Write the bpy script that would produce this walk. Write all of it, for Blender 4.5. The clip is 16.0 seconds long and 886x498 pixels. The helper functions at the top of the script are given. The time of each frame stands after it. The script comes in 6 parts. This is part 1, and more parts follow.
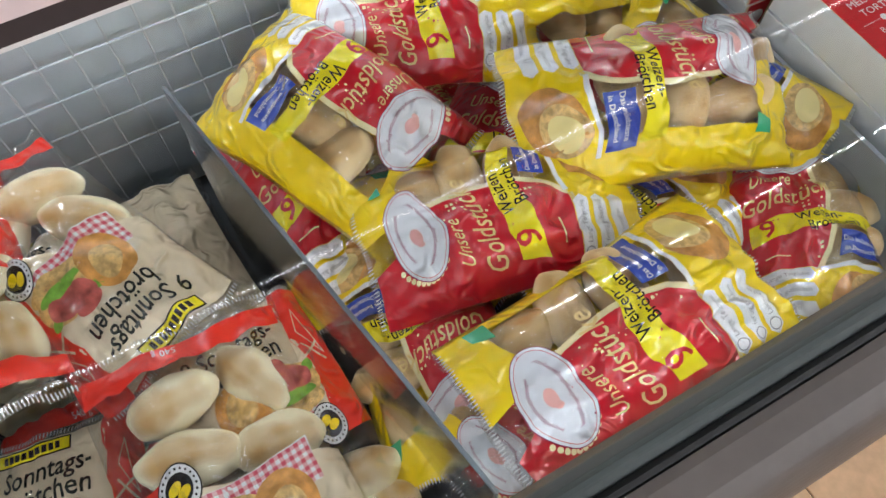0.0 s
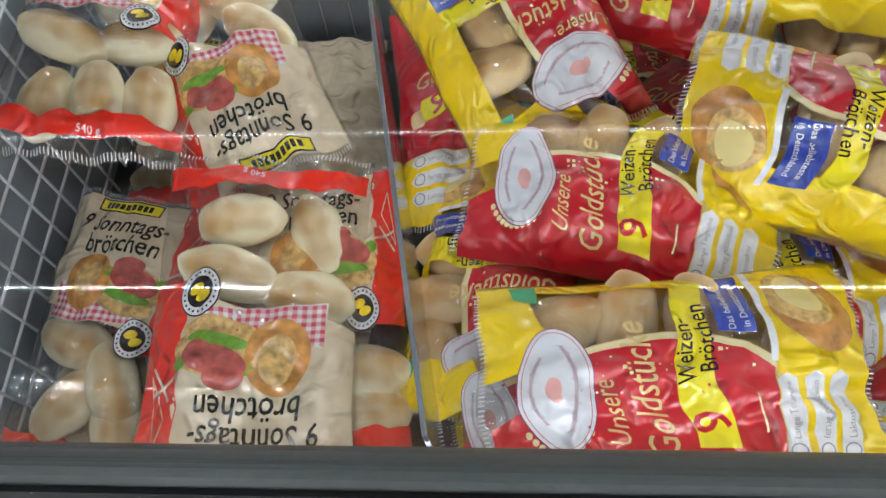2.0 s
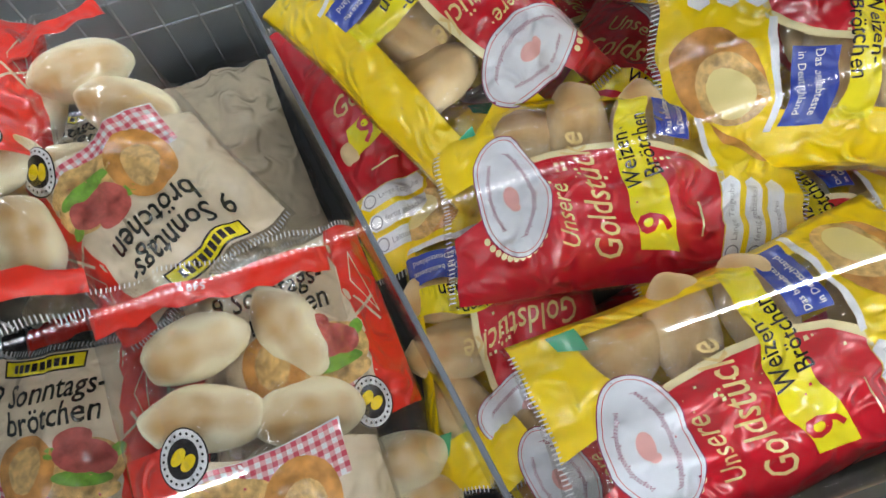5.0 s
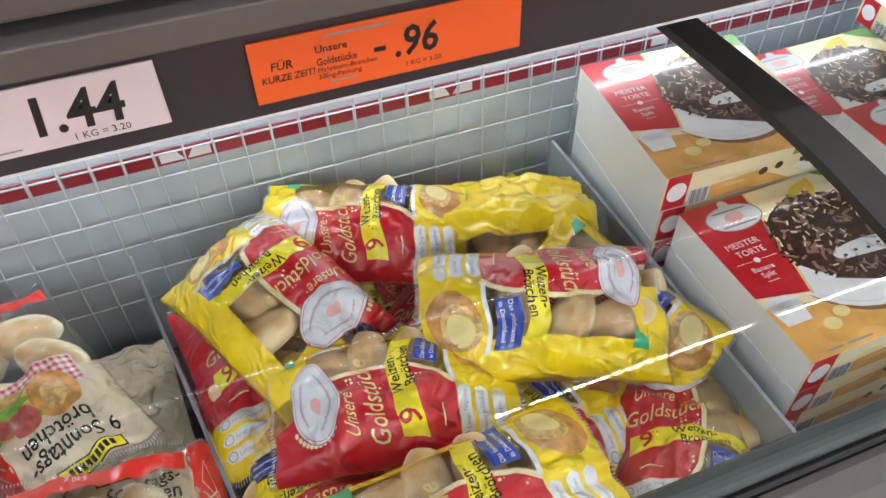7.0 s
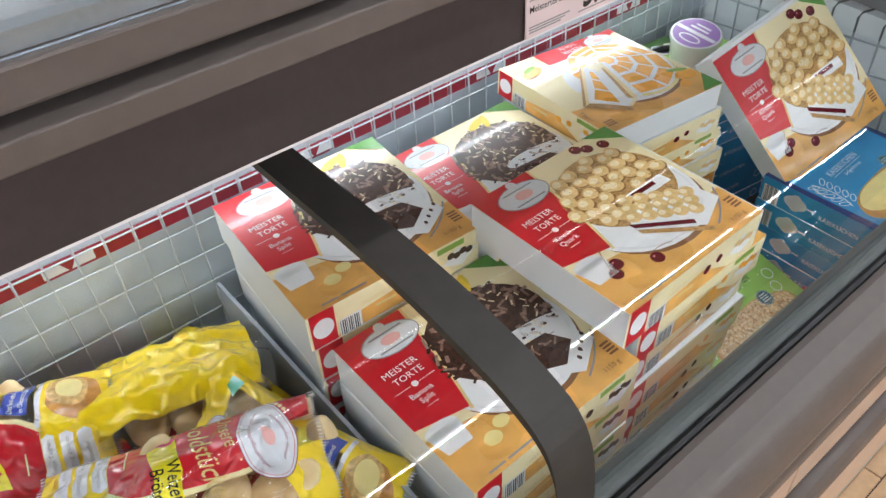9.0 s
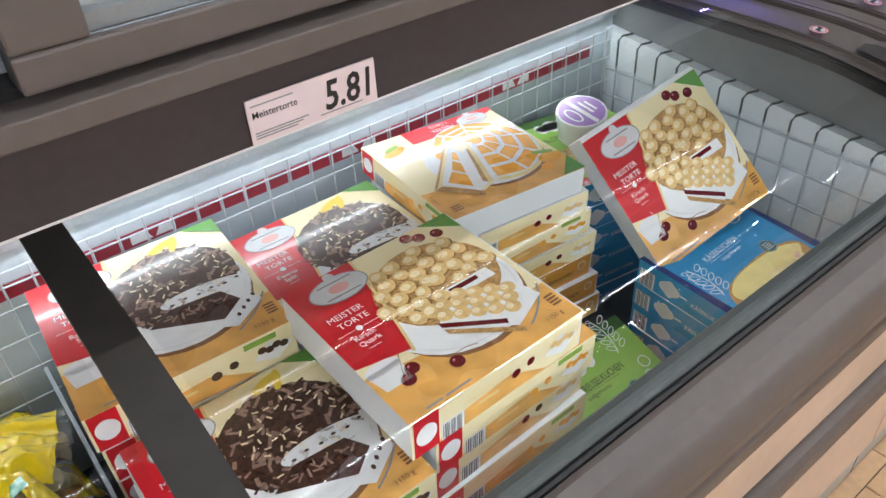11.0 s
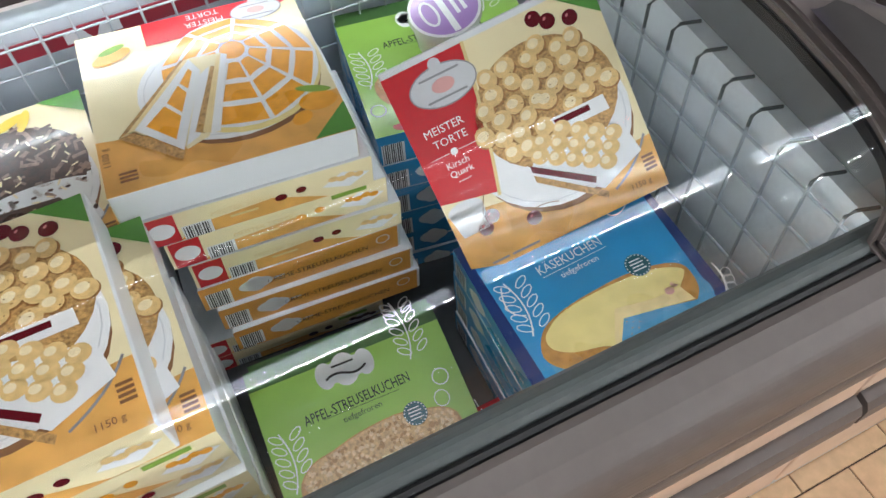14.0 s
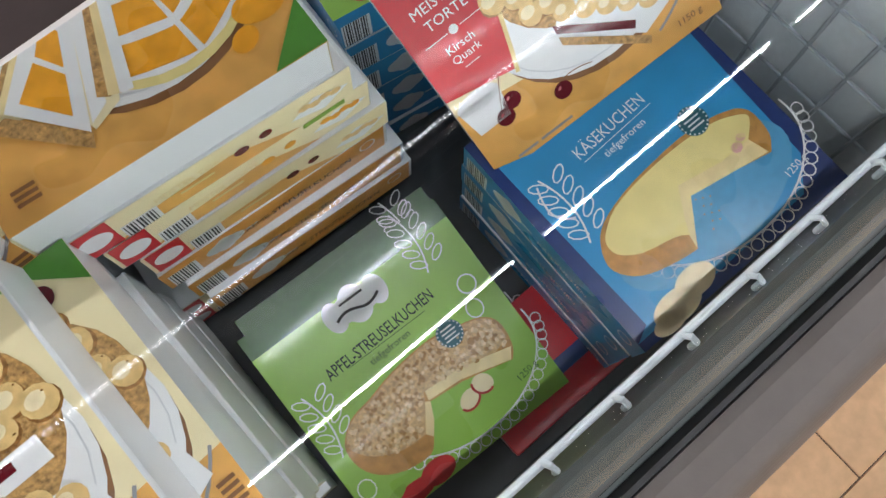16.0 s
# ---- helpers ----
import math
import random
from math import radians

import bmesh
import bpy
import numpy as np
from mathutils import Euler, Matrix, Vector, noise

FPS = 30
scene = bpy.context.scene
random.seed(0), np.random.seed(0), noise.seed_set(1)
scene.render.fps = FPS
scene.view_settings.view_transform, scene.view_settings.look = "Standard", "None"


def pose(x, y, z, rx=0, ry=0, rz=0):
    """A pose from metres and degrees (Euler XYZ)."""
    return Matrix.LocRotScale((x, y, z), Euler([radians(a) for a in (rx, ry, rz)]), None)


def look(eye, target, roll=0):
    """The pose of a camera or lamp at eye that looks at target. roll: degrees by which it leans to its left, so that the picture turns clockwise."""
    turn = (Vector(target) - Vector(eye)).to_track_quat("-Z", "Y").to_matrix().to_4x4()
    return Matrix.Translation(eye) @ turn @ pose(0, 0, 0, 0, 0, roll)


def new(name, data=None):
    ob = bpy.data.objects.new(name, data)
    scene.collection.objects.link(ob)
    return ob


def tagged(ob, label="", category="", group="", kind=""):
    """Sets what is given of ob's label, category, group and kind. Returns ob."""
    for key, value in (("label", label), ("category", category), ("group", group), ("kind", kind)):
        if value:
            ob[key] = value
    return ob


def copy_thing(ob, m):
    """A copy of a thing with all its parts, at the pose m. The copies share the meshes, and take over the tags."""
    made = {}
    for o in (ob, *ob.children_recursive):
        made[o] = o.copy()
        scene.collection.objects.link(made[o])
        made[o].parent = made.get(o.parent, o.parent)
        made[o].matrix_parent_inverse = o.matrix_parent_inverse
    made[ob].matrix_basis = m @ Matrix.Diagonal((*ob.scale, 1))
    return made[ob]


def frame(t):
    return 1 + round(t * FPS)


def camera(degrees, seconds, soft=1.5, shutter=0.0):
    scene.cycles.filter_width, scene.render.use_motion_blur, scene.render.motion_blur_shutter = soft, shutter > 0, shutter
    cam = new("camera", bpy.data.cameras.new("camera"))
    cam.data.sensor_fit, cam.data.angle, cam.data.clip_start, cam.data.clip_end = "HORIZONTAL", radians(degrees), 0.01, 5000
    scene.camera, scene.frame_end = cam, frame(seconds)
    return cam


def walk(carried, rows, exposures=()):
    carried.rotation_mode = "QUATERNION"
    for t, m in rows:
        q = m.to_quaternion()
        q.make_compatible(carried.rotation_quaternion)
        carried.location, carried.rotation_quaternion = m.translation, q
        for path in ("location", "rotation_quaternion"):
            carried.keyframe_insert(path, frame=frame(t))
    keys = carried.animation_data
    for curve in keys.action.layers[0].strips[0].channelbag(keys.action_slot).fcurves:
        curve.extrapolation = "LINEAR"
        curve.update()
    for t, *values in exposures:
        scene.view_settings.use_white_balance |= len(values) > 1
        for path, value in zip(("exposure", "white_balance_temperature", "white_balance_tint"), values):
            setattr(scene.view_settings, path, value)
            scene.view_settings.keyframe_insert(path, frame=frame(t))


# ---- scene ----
cam = camera(60.6, 16.0, soft=1.5)
PATH = [
    (0, (0.085, -0.035, 1.484), (0.54, 0.806, -0.273), -1.4),
    (0.5, (0.143, -0.002, 1.446), (0.49, 0.803, -0.352), -0.7),
    (1, (0.196, -0.025, 1.455), (0.39, 0.84, -0.338), -3.0),
    (1.5, (0.215, -0.051, 1.44), (0.255, 0.849, -0.346), -4.8),
    (2, (0.226, -0.075, 1.429), (0.093, 0.808, -0.361), -7.9),
    (2.5, (0.148, -0.102, 1.368), (-0.118, 0.686, -0.451), -8.6),
    (3, (0.014, -0.029, 1.341), (-0.228, 0.643, -0.527), -7.7),
    (3.5, (0.003, 0.024, 1.343), (-0.145, 0.665, -0.546), -6.1),
    (4, (0.019, 0.061, 1.345), (-0.058, 0.654, -0.564), -5.8),
    (4.5, (0.026, 0.077, 1.357), (0.01, 0.669, -0.554), -6.8),
    (5, (0.145, 0.094, 1.364), (0.268, 0.78, -0.51), -8.5),
    (5.2, (0.175, 0.068, 1.356), (0.371, 0.804, -0.493), -8.3),
    (7.3, (0.236, -0.254, 1.582), (0.736, 1.13, 0.228), -2.1),
    (7.5, (0.244, -0.266, 1.584), (0.751, 1.138, 0.253), -2.4),
    (8, (0.281, -0.284, 1.581), (0.831, 1.119, 0.266), -3.7),
    (8.5, (0.366, -0.287, 1.574), (1.073, 1.051, 0.266), -4.9),
    (9, (0.543, -0.233, 1.57), (1.456, 0.981, 0.269), -4.3),
    (9.5, (0.707, -0.184, 1.577), (1.732, 0.965, 0.301), -3.8),
    (9.7, (0.744, -0.196, 1.575), (1.79, 0.939, 0.303), -3.1),
    (11.8, (0.869, -0.428, 1.585), (1.78, 0.941, 0.447), -3.9),
    (12, (0.932, -0.44, 1.59), (1.863, 0.926, 0.465), -4.7),
    (12.5, (1.191, -0.381, 1.613), (2.167, 0.947, 0.478), -5.5),
    (13, (1.371, -0.282, 1.59), (2.197, 1.026, 0.323), -5.7),
    (13.5, (1.464, -0.294, 1.555), (2.087, 0.977, 0.143), -3.3),
    (14, (1.522, -0.213, 1.518), (1.991, 0.86, -0.103), -3.5),
    (14.5, (1.549, 0.01, 1.461), (1.907, 0.724, -0.373), -6.3),
    (15, (1.528, 0.076, 1.408), (1.817, 0.542, -0.516), -4.0),
    (15.5, (1.531, 0.089, 1.406), (1.804, 0.488, -0.535), -3.4),
    (16, (1.557, 0.101, 1.43), (1.887, 0.524, -0.497), -2.7),
]
EXPOSURE = [(0, -0.06), (2, -0.02), (3, 0.16), (4.5, 0.08), (5.2, 0.0), (7.3, 0.0), (9.7, 0.06), (12, 0.04), (13, 0.16), (14, 0.02), (16, 0.04)]
walk(cam, [(t, look(eye, target, roll)) for t, eye, target, roll in PATH], EXPOSURE)

# ---- world and lights ----
world = bpy.data.worlds.new("world")
scene.world = world
world.use_nodes = True
world.node_tree.nodes["Background"].inputs["Color"].default_value = (0.85, 0.92, 1.0, 1)
world.node_tree.nodes["Background"].inputs["Strength"].default_value = 0.04


BACK_W, FRONT_W = 3.2, 1.1   # light strips inside the chest


# ---- materials ----
def nodes(name):
    m = bpy.data.materials.new(name)
    m.use_nodes = True
    return m, m.node_tree.nodes, m.node_tree.links, m.node_tree.nodes["Principled BSDF"]


def paint(name, col, rough=0.5, metal=0.0, var=0.12, scale=30.0, bump=0.0, bscale=200.0, coat=0.0, spec=0.5, stain=0.0, sscale=4.0, crinkle=False):
    """A surface with grain and larger stains, both at real-world size."""
    m, n, l, b = nodes(name)
    tc = n.new("ShaderNodeTexCoord")
    noi = n.new("ShaderNodeTexNoise")
    noi.inputs["Scale"].default_value, noi.inputs["Detail"].default_value = scale, 4
    l.new(tc.outputs["Object"], noi.inputs["Vector"])
    ramp = n.new("ShaderNodeMapRange")
    ramp.inputs["From Min"].default_value, ramp.inputs["From Max"].default_value = 0.3, 0.7
    ramp.inputs["To Min"].default_value, ramp.inputs["To Max"].default_value = 1 - var, 1 + var * 0.5
    l.new(noi.outputs["Fac"], ramp.inputs["Value"])
    big = n.new("ShaderNodeTexNoise")
    big.inputs["Scale"].default_value, big.inputs["Detail"].default_value = sscale, 3
    l.new(tc.outputs["Object"], big.inputs["Vector"])
    r2 = n.new("ShaderNodeMapRange")
    r2.inputs["From Min"].default_value, r2.inputs["From Max"].default_value = 0.35, 0.65
    r2.inputs["To Min"].default_value, r2.inputs["To Max"].default_value = 1 - stain, 1.0
    l.new(big.outputs["Fac"], r2.inputs["Value"])
    mul = n.new("ShaderNodeMath")
    mul.operation = "MULTIPLY"
    l.new(ramp.outputs["Result"], mul.inputs[0]), l.new(r2.outputs["Result"], mul.inputs[1])
    mix = n.new("ShaderNodeVectorMath")
    mix.operation = "SCALE"
    mix.inputs[0].default_value = col[:3]
    l.new(mul.outputs[0], mix.inputs["Scale"])
    l.new(mix.outputs[0], b.inputs["Base Color"])
    rr = n.new("ShaderNodeMapRange")
    rr.inputs["To Min"].default_value, rr.inputs["To Max"].default_value = max(rough - 0.08, 0.02), min(rough + 0.1, 1)
    l.new(big.outputs["Fac"], rr.inputs["Value"])
    l.new(rr.outputs["Result"], b.inputs["Roughness"])
    b.inputs["Metallic"].default_value = metal
    b.inputs["Coat Weight"].default_value = coat
    b.inputs["Coat Roughness"].default_value = 0.06
    b.inputs["Coat IOR"].default_value = 1.5
    b.inputs["Specular IOR Level"].default_value = spec
    if bump:
        bn = n.new("ShaderNodeTexNoise")
        bn.inputs["Scale"].default_value, bn.inputs["Detail"].default_value = bscale, 3
        if crinkle:
            bn.noise_type = "RIDGED_MULTIFRACTAL"
            bn.inputs["Detail"].default_value = 2.2
            bn.inputs["Distortion"].default_value = 1.2
        l.new(tc.outputs["Object"], bn.inputs["Vector"])
        bu = n.new("ShaderNodeBump")
        bu.inputs["Strength"].default_value, bu.inputs["Distance"].default_value = bump, 0.011 if crinkle else 0.002
        l.new(bn.outputs["Fac"], bu.inputs["Height"])
        l.new(bu.outputs["Normal"], b.inputs["Normal"])
        if coat:
            l.new(bu.outputs["Normal"], b.inputs["Coat Normal"])
    return m


def clear(name, gloss_min, ior, rough, tint=(1, 1, 1), bump=0.0, bscale=40.0, crinkle=False, haze=0.0):
    """Thin clear sheet: sees straight through, with a Fresnel gloss on top."""
    m, n, l, b = nodes(name)
    n.remove(b)
    out = n["Material Output"]
    tr, gl, fr, mx, ad = (n.new("ShaderNode" + k) for k in ("BsdfTransparent", "BsdfGlossy", "Fresnel", "MixShader", "Math"))
    tr.inputs["Color"].default_value = (*tint, 1)
    gl.inputs["Roughness"].default_value = rough
    fr.inputs["IOR"].default_value = ior
    ad.operation, ad.use_clamp = "ADD", True
    ad.inputs[1].default_value = gloss_min
    l.new(fr.outputs[0], ad.inputs[0]), l.new(ad.outputs[0], mx.inputs[0])
    if haze:
        df, hz, dust = n.new("ShaderNodeBsdfDiffuse"), n.new("ShaderNodeMixShader"), n.new("ShaderNodeTexNoise")
        df.inputs["Color"].default_value = (0.62, 0.58, 0.54, 1)
        dust.inputs["Scale"].default_value = 9.0
        scale_ = n.new("ShaderNodeMath")
        scale_.operation = "MULTIPLY"
        scale_.inputs[1].default_value = haze * 2
        l.new(dust.outputs["Fac"], scale_.inputs[0]), l.new(scale_.outputs[0], hz.inputs[0])
        l.new(tr.outputs[0], hz.inputs[1]), l.new(df.outputs[0], hz.inputs[2])
        tr = hz
    l.new(tr.outputs[0], mx.inputs[1]), l.new(gl.outputs[0], mx.inputs[2]), l.new(mx.outputs[0], out.inputs["Surface"])
    if bump:
        tc, bn, bu = n.new("ShaderNodeTexCoord"), n.new("ShaderNodeTexNoise"), n.new("ShaderNodeBump")
        bn.inputs["Scale"].default_value, bn.inputs["Detail"].default_value, bn.inputs["Distortion"].default_value = bscale, 2, 0.8
        if crinkle:
            bn.noise_type = "RIDGED_MULTIFRACTAL"
            bn.inputs["Detail"].default_value = 1.5
        bu.inputs["Strength"].default_value, bu.inputs["Distance"].default_value = bump, 0.012 if crinkle else 0.004
        l.new(tc.outputs["Object"], bn.inputs["Vector"]), l.new(bn.outputs["Fac"], bu.inputs["Height"])
        l.new(bu.outputs["Normal"], gl.inputs["Normal"])
    return m


def glow(name, col, strength):
    m, n, l, b = nodes(name)
    b.inputs["Base Color"].default_value = (*col, 1)
    b.inputs["Emission Color"].default_value = (*col, 1)
    b.inputs["Emission Strength"].default_value = strength
    return m


TAUPE = paint("taupe_lacquer", (0.135, 0.112, 0.104), 0.42, var=0.06, scale=60, bump=0.05, bscale=500, stain=0.12)
PLUM = paint("dark_plum_panel", (0.045, 0.034, 0.038), 0.55, var=0.1, scale=80, bump=0.04, stain=0.1)
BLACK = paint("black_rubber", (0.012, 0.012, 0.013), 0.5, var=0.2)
GASKET = paint("grey_green_gasket", (0.075, 0.088, 0.088), 0.42, var=0.1, scale=90, bump=0.08, stain=0.15)
LINER = paint("white_liner", (0.56, 0.63, 0.69), 0.38, var=0.06, scale=25, bump=0.1, bscale=90, stain=0.16, sscale=9)
FROST = paint("frosted_white", (0.74, 0.79, 0.82), 0.7, var=0.08, scale=120, bump=0.4, bscale=160, stain=0.08)
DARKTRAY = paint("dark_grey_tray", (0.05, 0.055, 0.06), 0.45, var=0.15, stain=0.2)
# The white liner made greyer: the dim left end's shade is in the colour.
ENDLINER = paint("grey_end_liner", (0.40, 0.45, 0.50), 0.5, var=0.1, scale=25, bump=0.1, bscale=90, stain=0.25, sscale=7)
WIRE = paint("white_coated_wire", (0.72, 0.76, 0.80), 0.35, var=0.05)
ALU = paint("brushed_aluminium", (0.55, 0.60, 0.64), 0.32, metal=0.7, var=0.12, scale=200, stain=0.15)
RED = paint("red_price_strip", (0.33, 0.012, 0.03), 0.35, var=0.1, scale=40, coat=0.3)
WHITEINK = paint("white_print", (0.82, 0.82, 0.83), 0.45, var=0.03)
BLACKINK = paint("black_print", (0.015, 0.014, 0.016), 0.5, var=0.05)
TAGPINK = paint("pale_pink_card", (0.80, 0.66, 0.68), 0.5, var=0.03)
TAGORANGE = paint("orange_card", (0.95, 0.13, 0.02), 0.5, var=0.04)
CREAM = paint("cream_panel", (0.74, 0.55, 0.42), 0.45, var=0.05, stain=0.08)
TILE = paint("sand_floor_tile", (0.68, 0.43, 0.24), 0.4, var=0.12, scale=40, bump=0.05, stain=0.12, sscale=12)
GROUT = paint("dark_grout", (0.10, 0.07, 0.05), 0.9, var=0.2)
PLASTER = paint("shop_wall_plaster", (0.24, 0.237, 0.235), 0.8, var=0.06, scale=12, bump=0.1, stain=0.06)
GLASS = clear("lid_glass", 0.0, 1.5, 0.004, (0.93, 0.96, 0.96))
DOORGLASS = clear("door_glass", 0.03, 1.5, 0.01, (0.86, 0.9, 0.93))
ACRYL = clear("acrylic_sheet", 0.03, 1.22, 0.10, (0.97, 0.97, 0.97), haze=0.08)
TUBE = glow("lamp_tube", (0.94, 0.97, 1.0), 225.0)
LED = glow("led_dots", (0.90, 0.93, 1.0), 26.0)
REDLED = glow("red_display", (1.0, 0.05, 0.02), 4.0)


# ---- mesh helpers ----
def mesh_ob(name, bm, material, parent=None, label="", smooth=False, sheet=False):
    me = bpy.data.meshes.new(name)
    if not sheet:
        bmesh.ops.recalc_face_normals(bm, faces=bm.faces)
    bm.to_mesh(me)
    bm.free()
    for mat in (material if isinstance(material, (list, tuple)) else [material]):
        me.materials.append(mat)
    if smooth:
        me.shade_smooth()
    ob = new(name, me)
    if parent is not None:
        ob.parent = parent
    if label:
        ob["label"] = label
    return ob


part = mesh_ob


def box_bm(x0, x1, y0, y1, z0, z1, bevel=0.0, seg=2):
    bm = bmesh.new()
    bmesh.ops.create_cube(bm, size=1)
    for v in bm.verts:
        v.co = Vector(((x0 + x1) / 2 + v.co.x * (x1 - x0), (y0 + y1) / 2 + v.co.y * (y1 - y0), (z0 + z1) / 2 + v.co.z * (z1 - z0)))
    if bevel:
        bmesh.ops.bevel(bm, geom=list(bm.edges), offset=bevel, segments=seg, profile=0.5, affect="EDGES")
    return bm


def extrude_bm(profile, x0, x1, bevel=0.0):
    """A closed (y, z) profile drawn along x."""
    bm = bmesh.new()
    a = [bm.verts.new((x0, y, z)) for y, z in profile]
    b = [bm.verts.new((x1, y, z)) for y, z in profile]
    k = len(profile)
    for i in range(k):
        bm.faces.new((a[i], a[(i + 1) % k], b[(i + 1) % k], b[i]))
    bm.faces.new(a), bm.faces.new(list(reversed(b)))
    if bevel:
        bmesh.ops.bevel(bm, geom=[e for e in bm.edges if e.calc_face_angle(0) > 0.6], offset=bevel, segments=2, affect="EDGES")
    return bm


def rod_bm(points, r, seg=8, bm=None):
    """A round bar along a polyline."""
    bm = bm or bmesh.new()
    pts = [Vector(p) for p in points]
    rings = []
    for i, p in enumerate(pts):
        d = (pts[min(i + 1, len(pts) - 1)] - pts[max(i - 1, 0)]).normalized()
        u = d.cross(Vector((0, 0, 1)) if abs(d.z) < 0.9 else Vector((1, 0, 0))).normalized()
        w = d.cross(u)
        rings.append([bm.verts.new(p + r * (math.cos(2 * math.pi * k / seg) * u + math.sin(2 * math.pi * k / seg) * w)) for k in range(seg)])
    for a, b in zip(rings, rings[1:]):
        for k in range(seg):
            bm.faces.new((a[k], a[(k + 1) % seg], b[(k + 1) % seg], b[k]))
    bm.faces.new(rings[0]), bm.faces.new(list(reversed(rings[-1])))
    return bm


def empty(name, m, label, category, group="", kind=""):
    ob = new(name)
    ob.empty_display_size = 0.05
    ob.matrix_world = m
    return tagged(ob, label, category, group, kind)


X0, X1 = -0.37, 2.17       # inner ends of the chest
YB = 0.785                 # inner back wall
FLOOR_IN = 0.44            # inside bottom of the chest
LID_KEYS = [(0.018, 0.868), (0.0205, 0.90), (0.026, 0.932), (0.038, 0.961), (0.056, 0.979), (0.075, 0.9886), (0.09, 0.9943), (0.11, 1.0013), (0.13, 1.0060), (0.15, 1.0098), (0.18, 1.0150), (0.22, 1.0215), (0.30, 1.0287), (0.40, 1.0313), (0.50, 1.0327), (0.62, 1.0338), (0.76, 1.0344)]


def smooth_profile(pts, n=4, closed=False):
    """More points along a rounded outline."""
    k = len(pts)
    out = []
    for i in range(k if closed else k - 1):
        p = [pts[j % k] if closed else pts[min(max(j, 0), k - 1)] for j in (i - 1, i, i + 1, i + 2)]
        for q in range(n):
            t = q / n
            out.append(tuple(0.5 * (2 * b + (c - a) * t + (2 * a - 5 * b + 4 * c - d) * t * t + (3 * b - a - 3 * c + d) * t ** 3) for a, b, c, d in zip(*p)))
    return out if closed else out + [pts[-1]]


LID = smooth_profile(LID_KEYS)


# ---- the shop around ----
tile_x, tile_y = 0.233, 0.163
floor = mesh_ob("floor", box_bm(-7, 9, -10, 0.9, -0.12, -0.004), GROUT)
tagged(floor, "dark grouted shop floor under sand-coloured tiles", "floor", kind="structure")
for nm, b, lab in (("wall_back", (-7, 9, 1.05, 1.2, -0.1, 4.2), "plain pale shop wall behind the freezers"), ("wall_front", (-7, 9, -10.15, -10, -0.1, 4.2), "plain pale shop wall across the aisle"),
                   ("wall_left", (-7.15, -7, -10.15, 1.2, -0.1, 4.2), "plain pale shop end wall"), ("wall_right", (9, 9.15, -10.15, 1.2, -0.1, 4.2), "plain pale shop end wall")):
    tagged(mesh_ob(nm, box_bm(*b), PLASTER), lab, "wall", kind="structure")
tagged(mesh_ob("ceiling", box_bm(-7.15, 9.15, -10.15, 1.2, 4.2, 4.35), paint("ceiling_grey", (0.10, 0.10, 0.105), 0.8, var=0.06, scale=12, stain=0.06)), "plain dark grey shop ceiling with rows of tube lamps", "ceiling", kind="structure")


def tube_lamp(x, y, z, length):
    t = empty("tube_lamp", pose(x, y, z), "white ceiling tube lamp in a slim metal housing", "lamp", "rows of ceiling tubes")
    part("housing", box_bm(-length / 2, length / 2, -0.02, 0.02, 0.02, 0.06, 0.006), ALU, t)
    part("tube", rod_bm([(-length / 2 + 0.02, 0, 0), (length / 2 - 0.02, 0, 0)], 0.007, 10), TUBE, t, "glowing white tube")
    part("cable", rod_bm([(0, 0, 0.06), (0, 0, 4.2 - z)], 0.004, 6), WIRE, t)
    return t


first_lamp = tube_lamp(1.58, -0.31, 3.3, 1.26)
# The tube at k = -2 is an unseen extra that brightens the left front.
for k in (-2, 1, 2):
    copy_thing(first_lamp, pose(1.58 + 1.38 * k, -0.31, 3.3))
# Two far rows added out of view as fill for the header front.
for yy in (-4.6, -7.4):
    for k in range(-3, 4):
        copy_thing(first_lamp, pose(1.2 + 1.5 * k, yy, 3.3))
for xx in (-5.0, -2.6, 5.0, 6.6):
    for k in range(5):
        copy_thing(first_lamp, pose(xx, -2.3 - 1.38 * k, 3.3, 0, 0, 90))

# ---- the chest freezer ----
chest = empty("chest_freezer", pose(0, 0, 0), "long taupe open-top supermarket chest freezer with curved glass lids", "freezer")
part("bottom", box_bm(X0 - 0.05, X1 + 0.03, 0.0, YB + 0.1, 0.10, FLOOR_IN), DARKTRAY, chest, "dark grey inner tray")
part("back_wall", box_bm(X0 - 0.05, X1 + 0.03, YB, YB + 0.08, FLOOR_IN, 0.955), LINER, chest, "white frosted inner liner")
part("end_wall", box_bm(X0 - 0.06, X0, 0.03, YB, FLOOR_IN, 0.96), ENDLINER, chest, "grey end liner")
part("end_wall", extrude_bm([(0.034, FLOOR_IN), (YB, FLOOR_IN), (YB, 0.902), (0.50, 0.876), (0.22, 0.851), (0.034, 0.833)], X1 - 0.012, X1 + 0.03, 0.005), FROST, chest, "frosted white end liner")
# Added plate: its grey stands in for smoky lid glass and the reflections there.
part("side_cheek", extrude_bm([(0.034, 0.835), (0.22, 0.853), (0.50, 0.878), (YB, 0.904), (YB, 1.0), (0.30, 1.008), (0.13, 0.986), (0.06, 0.955), (0.034, 0.90)], X1 + 0.012, X1 + 0.034), paint("grey_side_cheek", (0.19, 0.20, 0.205), 0.35, var=0.1, stain=0.2), chest, "dull grey cheek under the lid frames")
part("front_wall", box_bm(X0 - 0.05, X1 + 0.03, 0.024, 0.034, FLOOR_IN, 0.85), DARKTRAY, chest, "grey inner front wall")
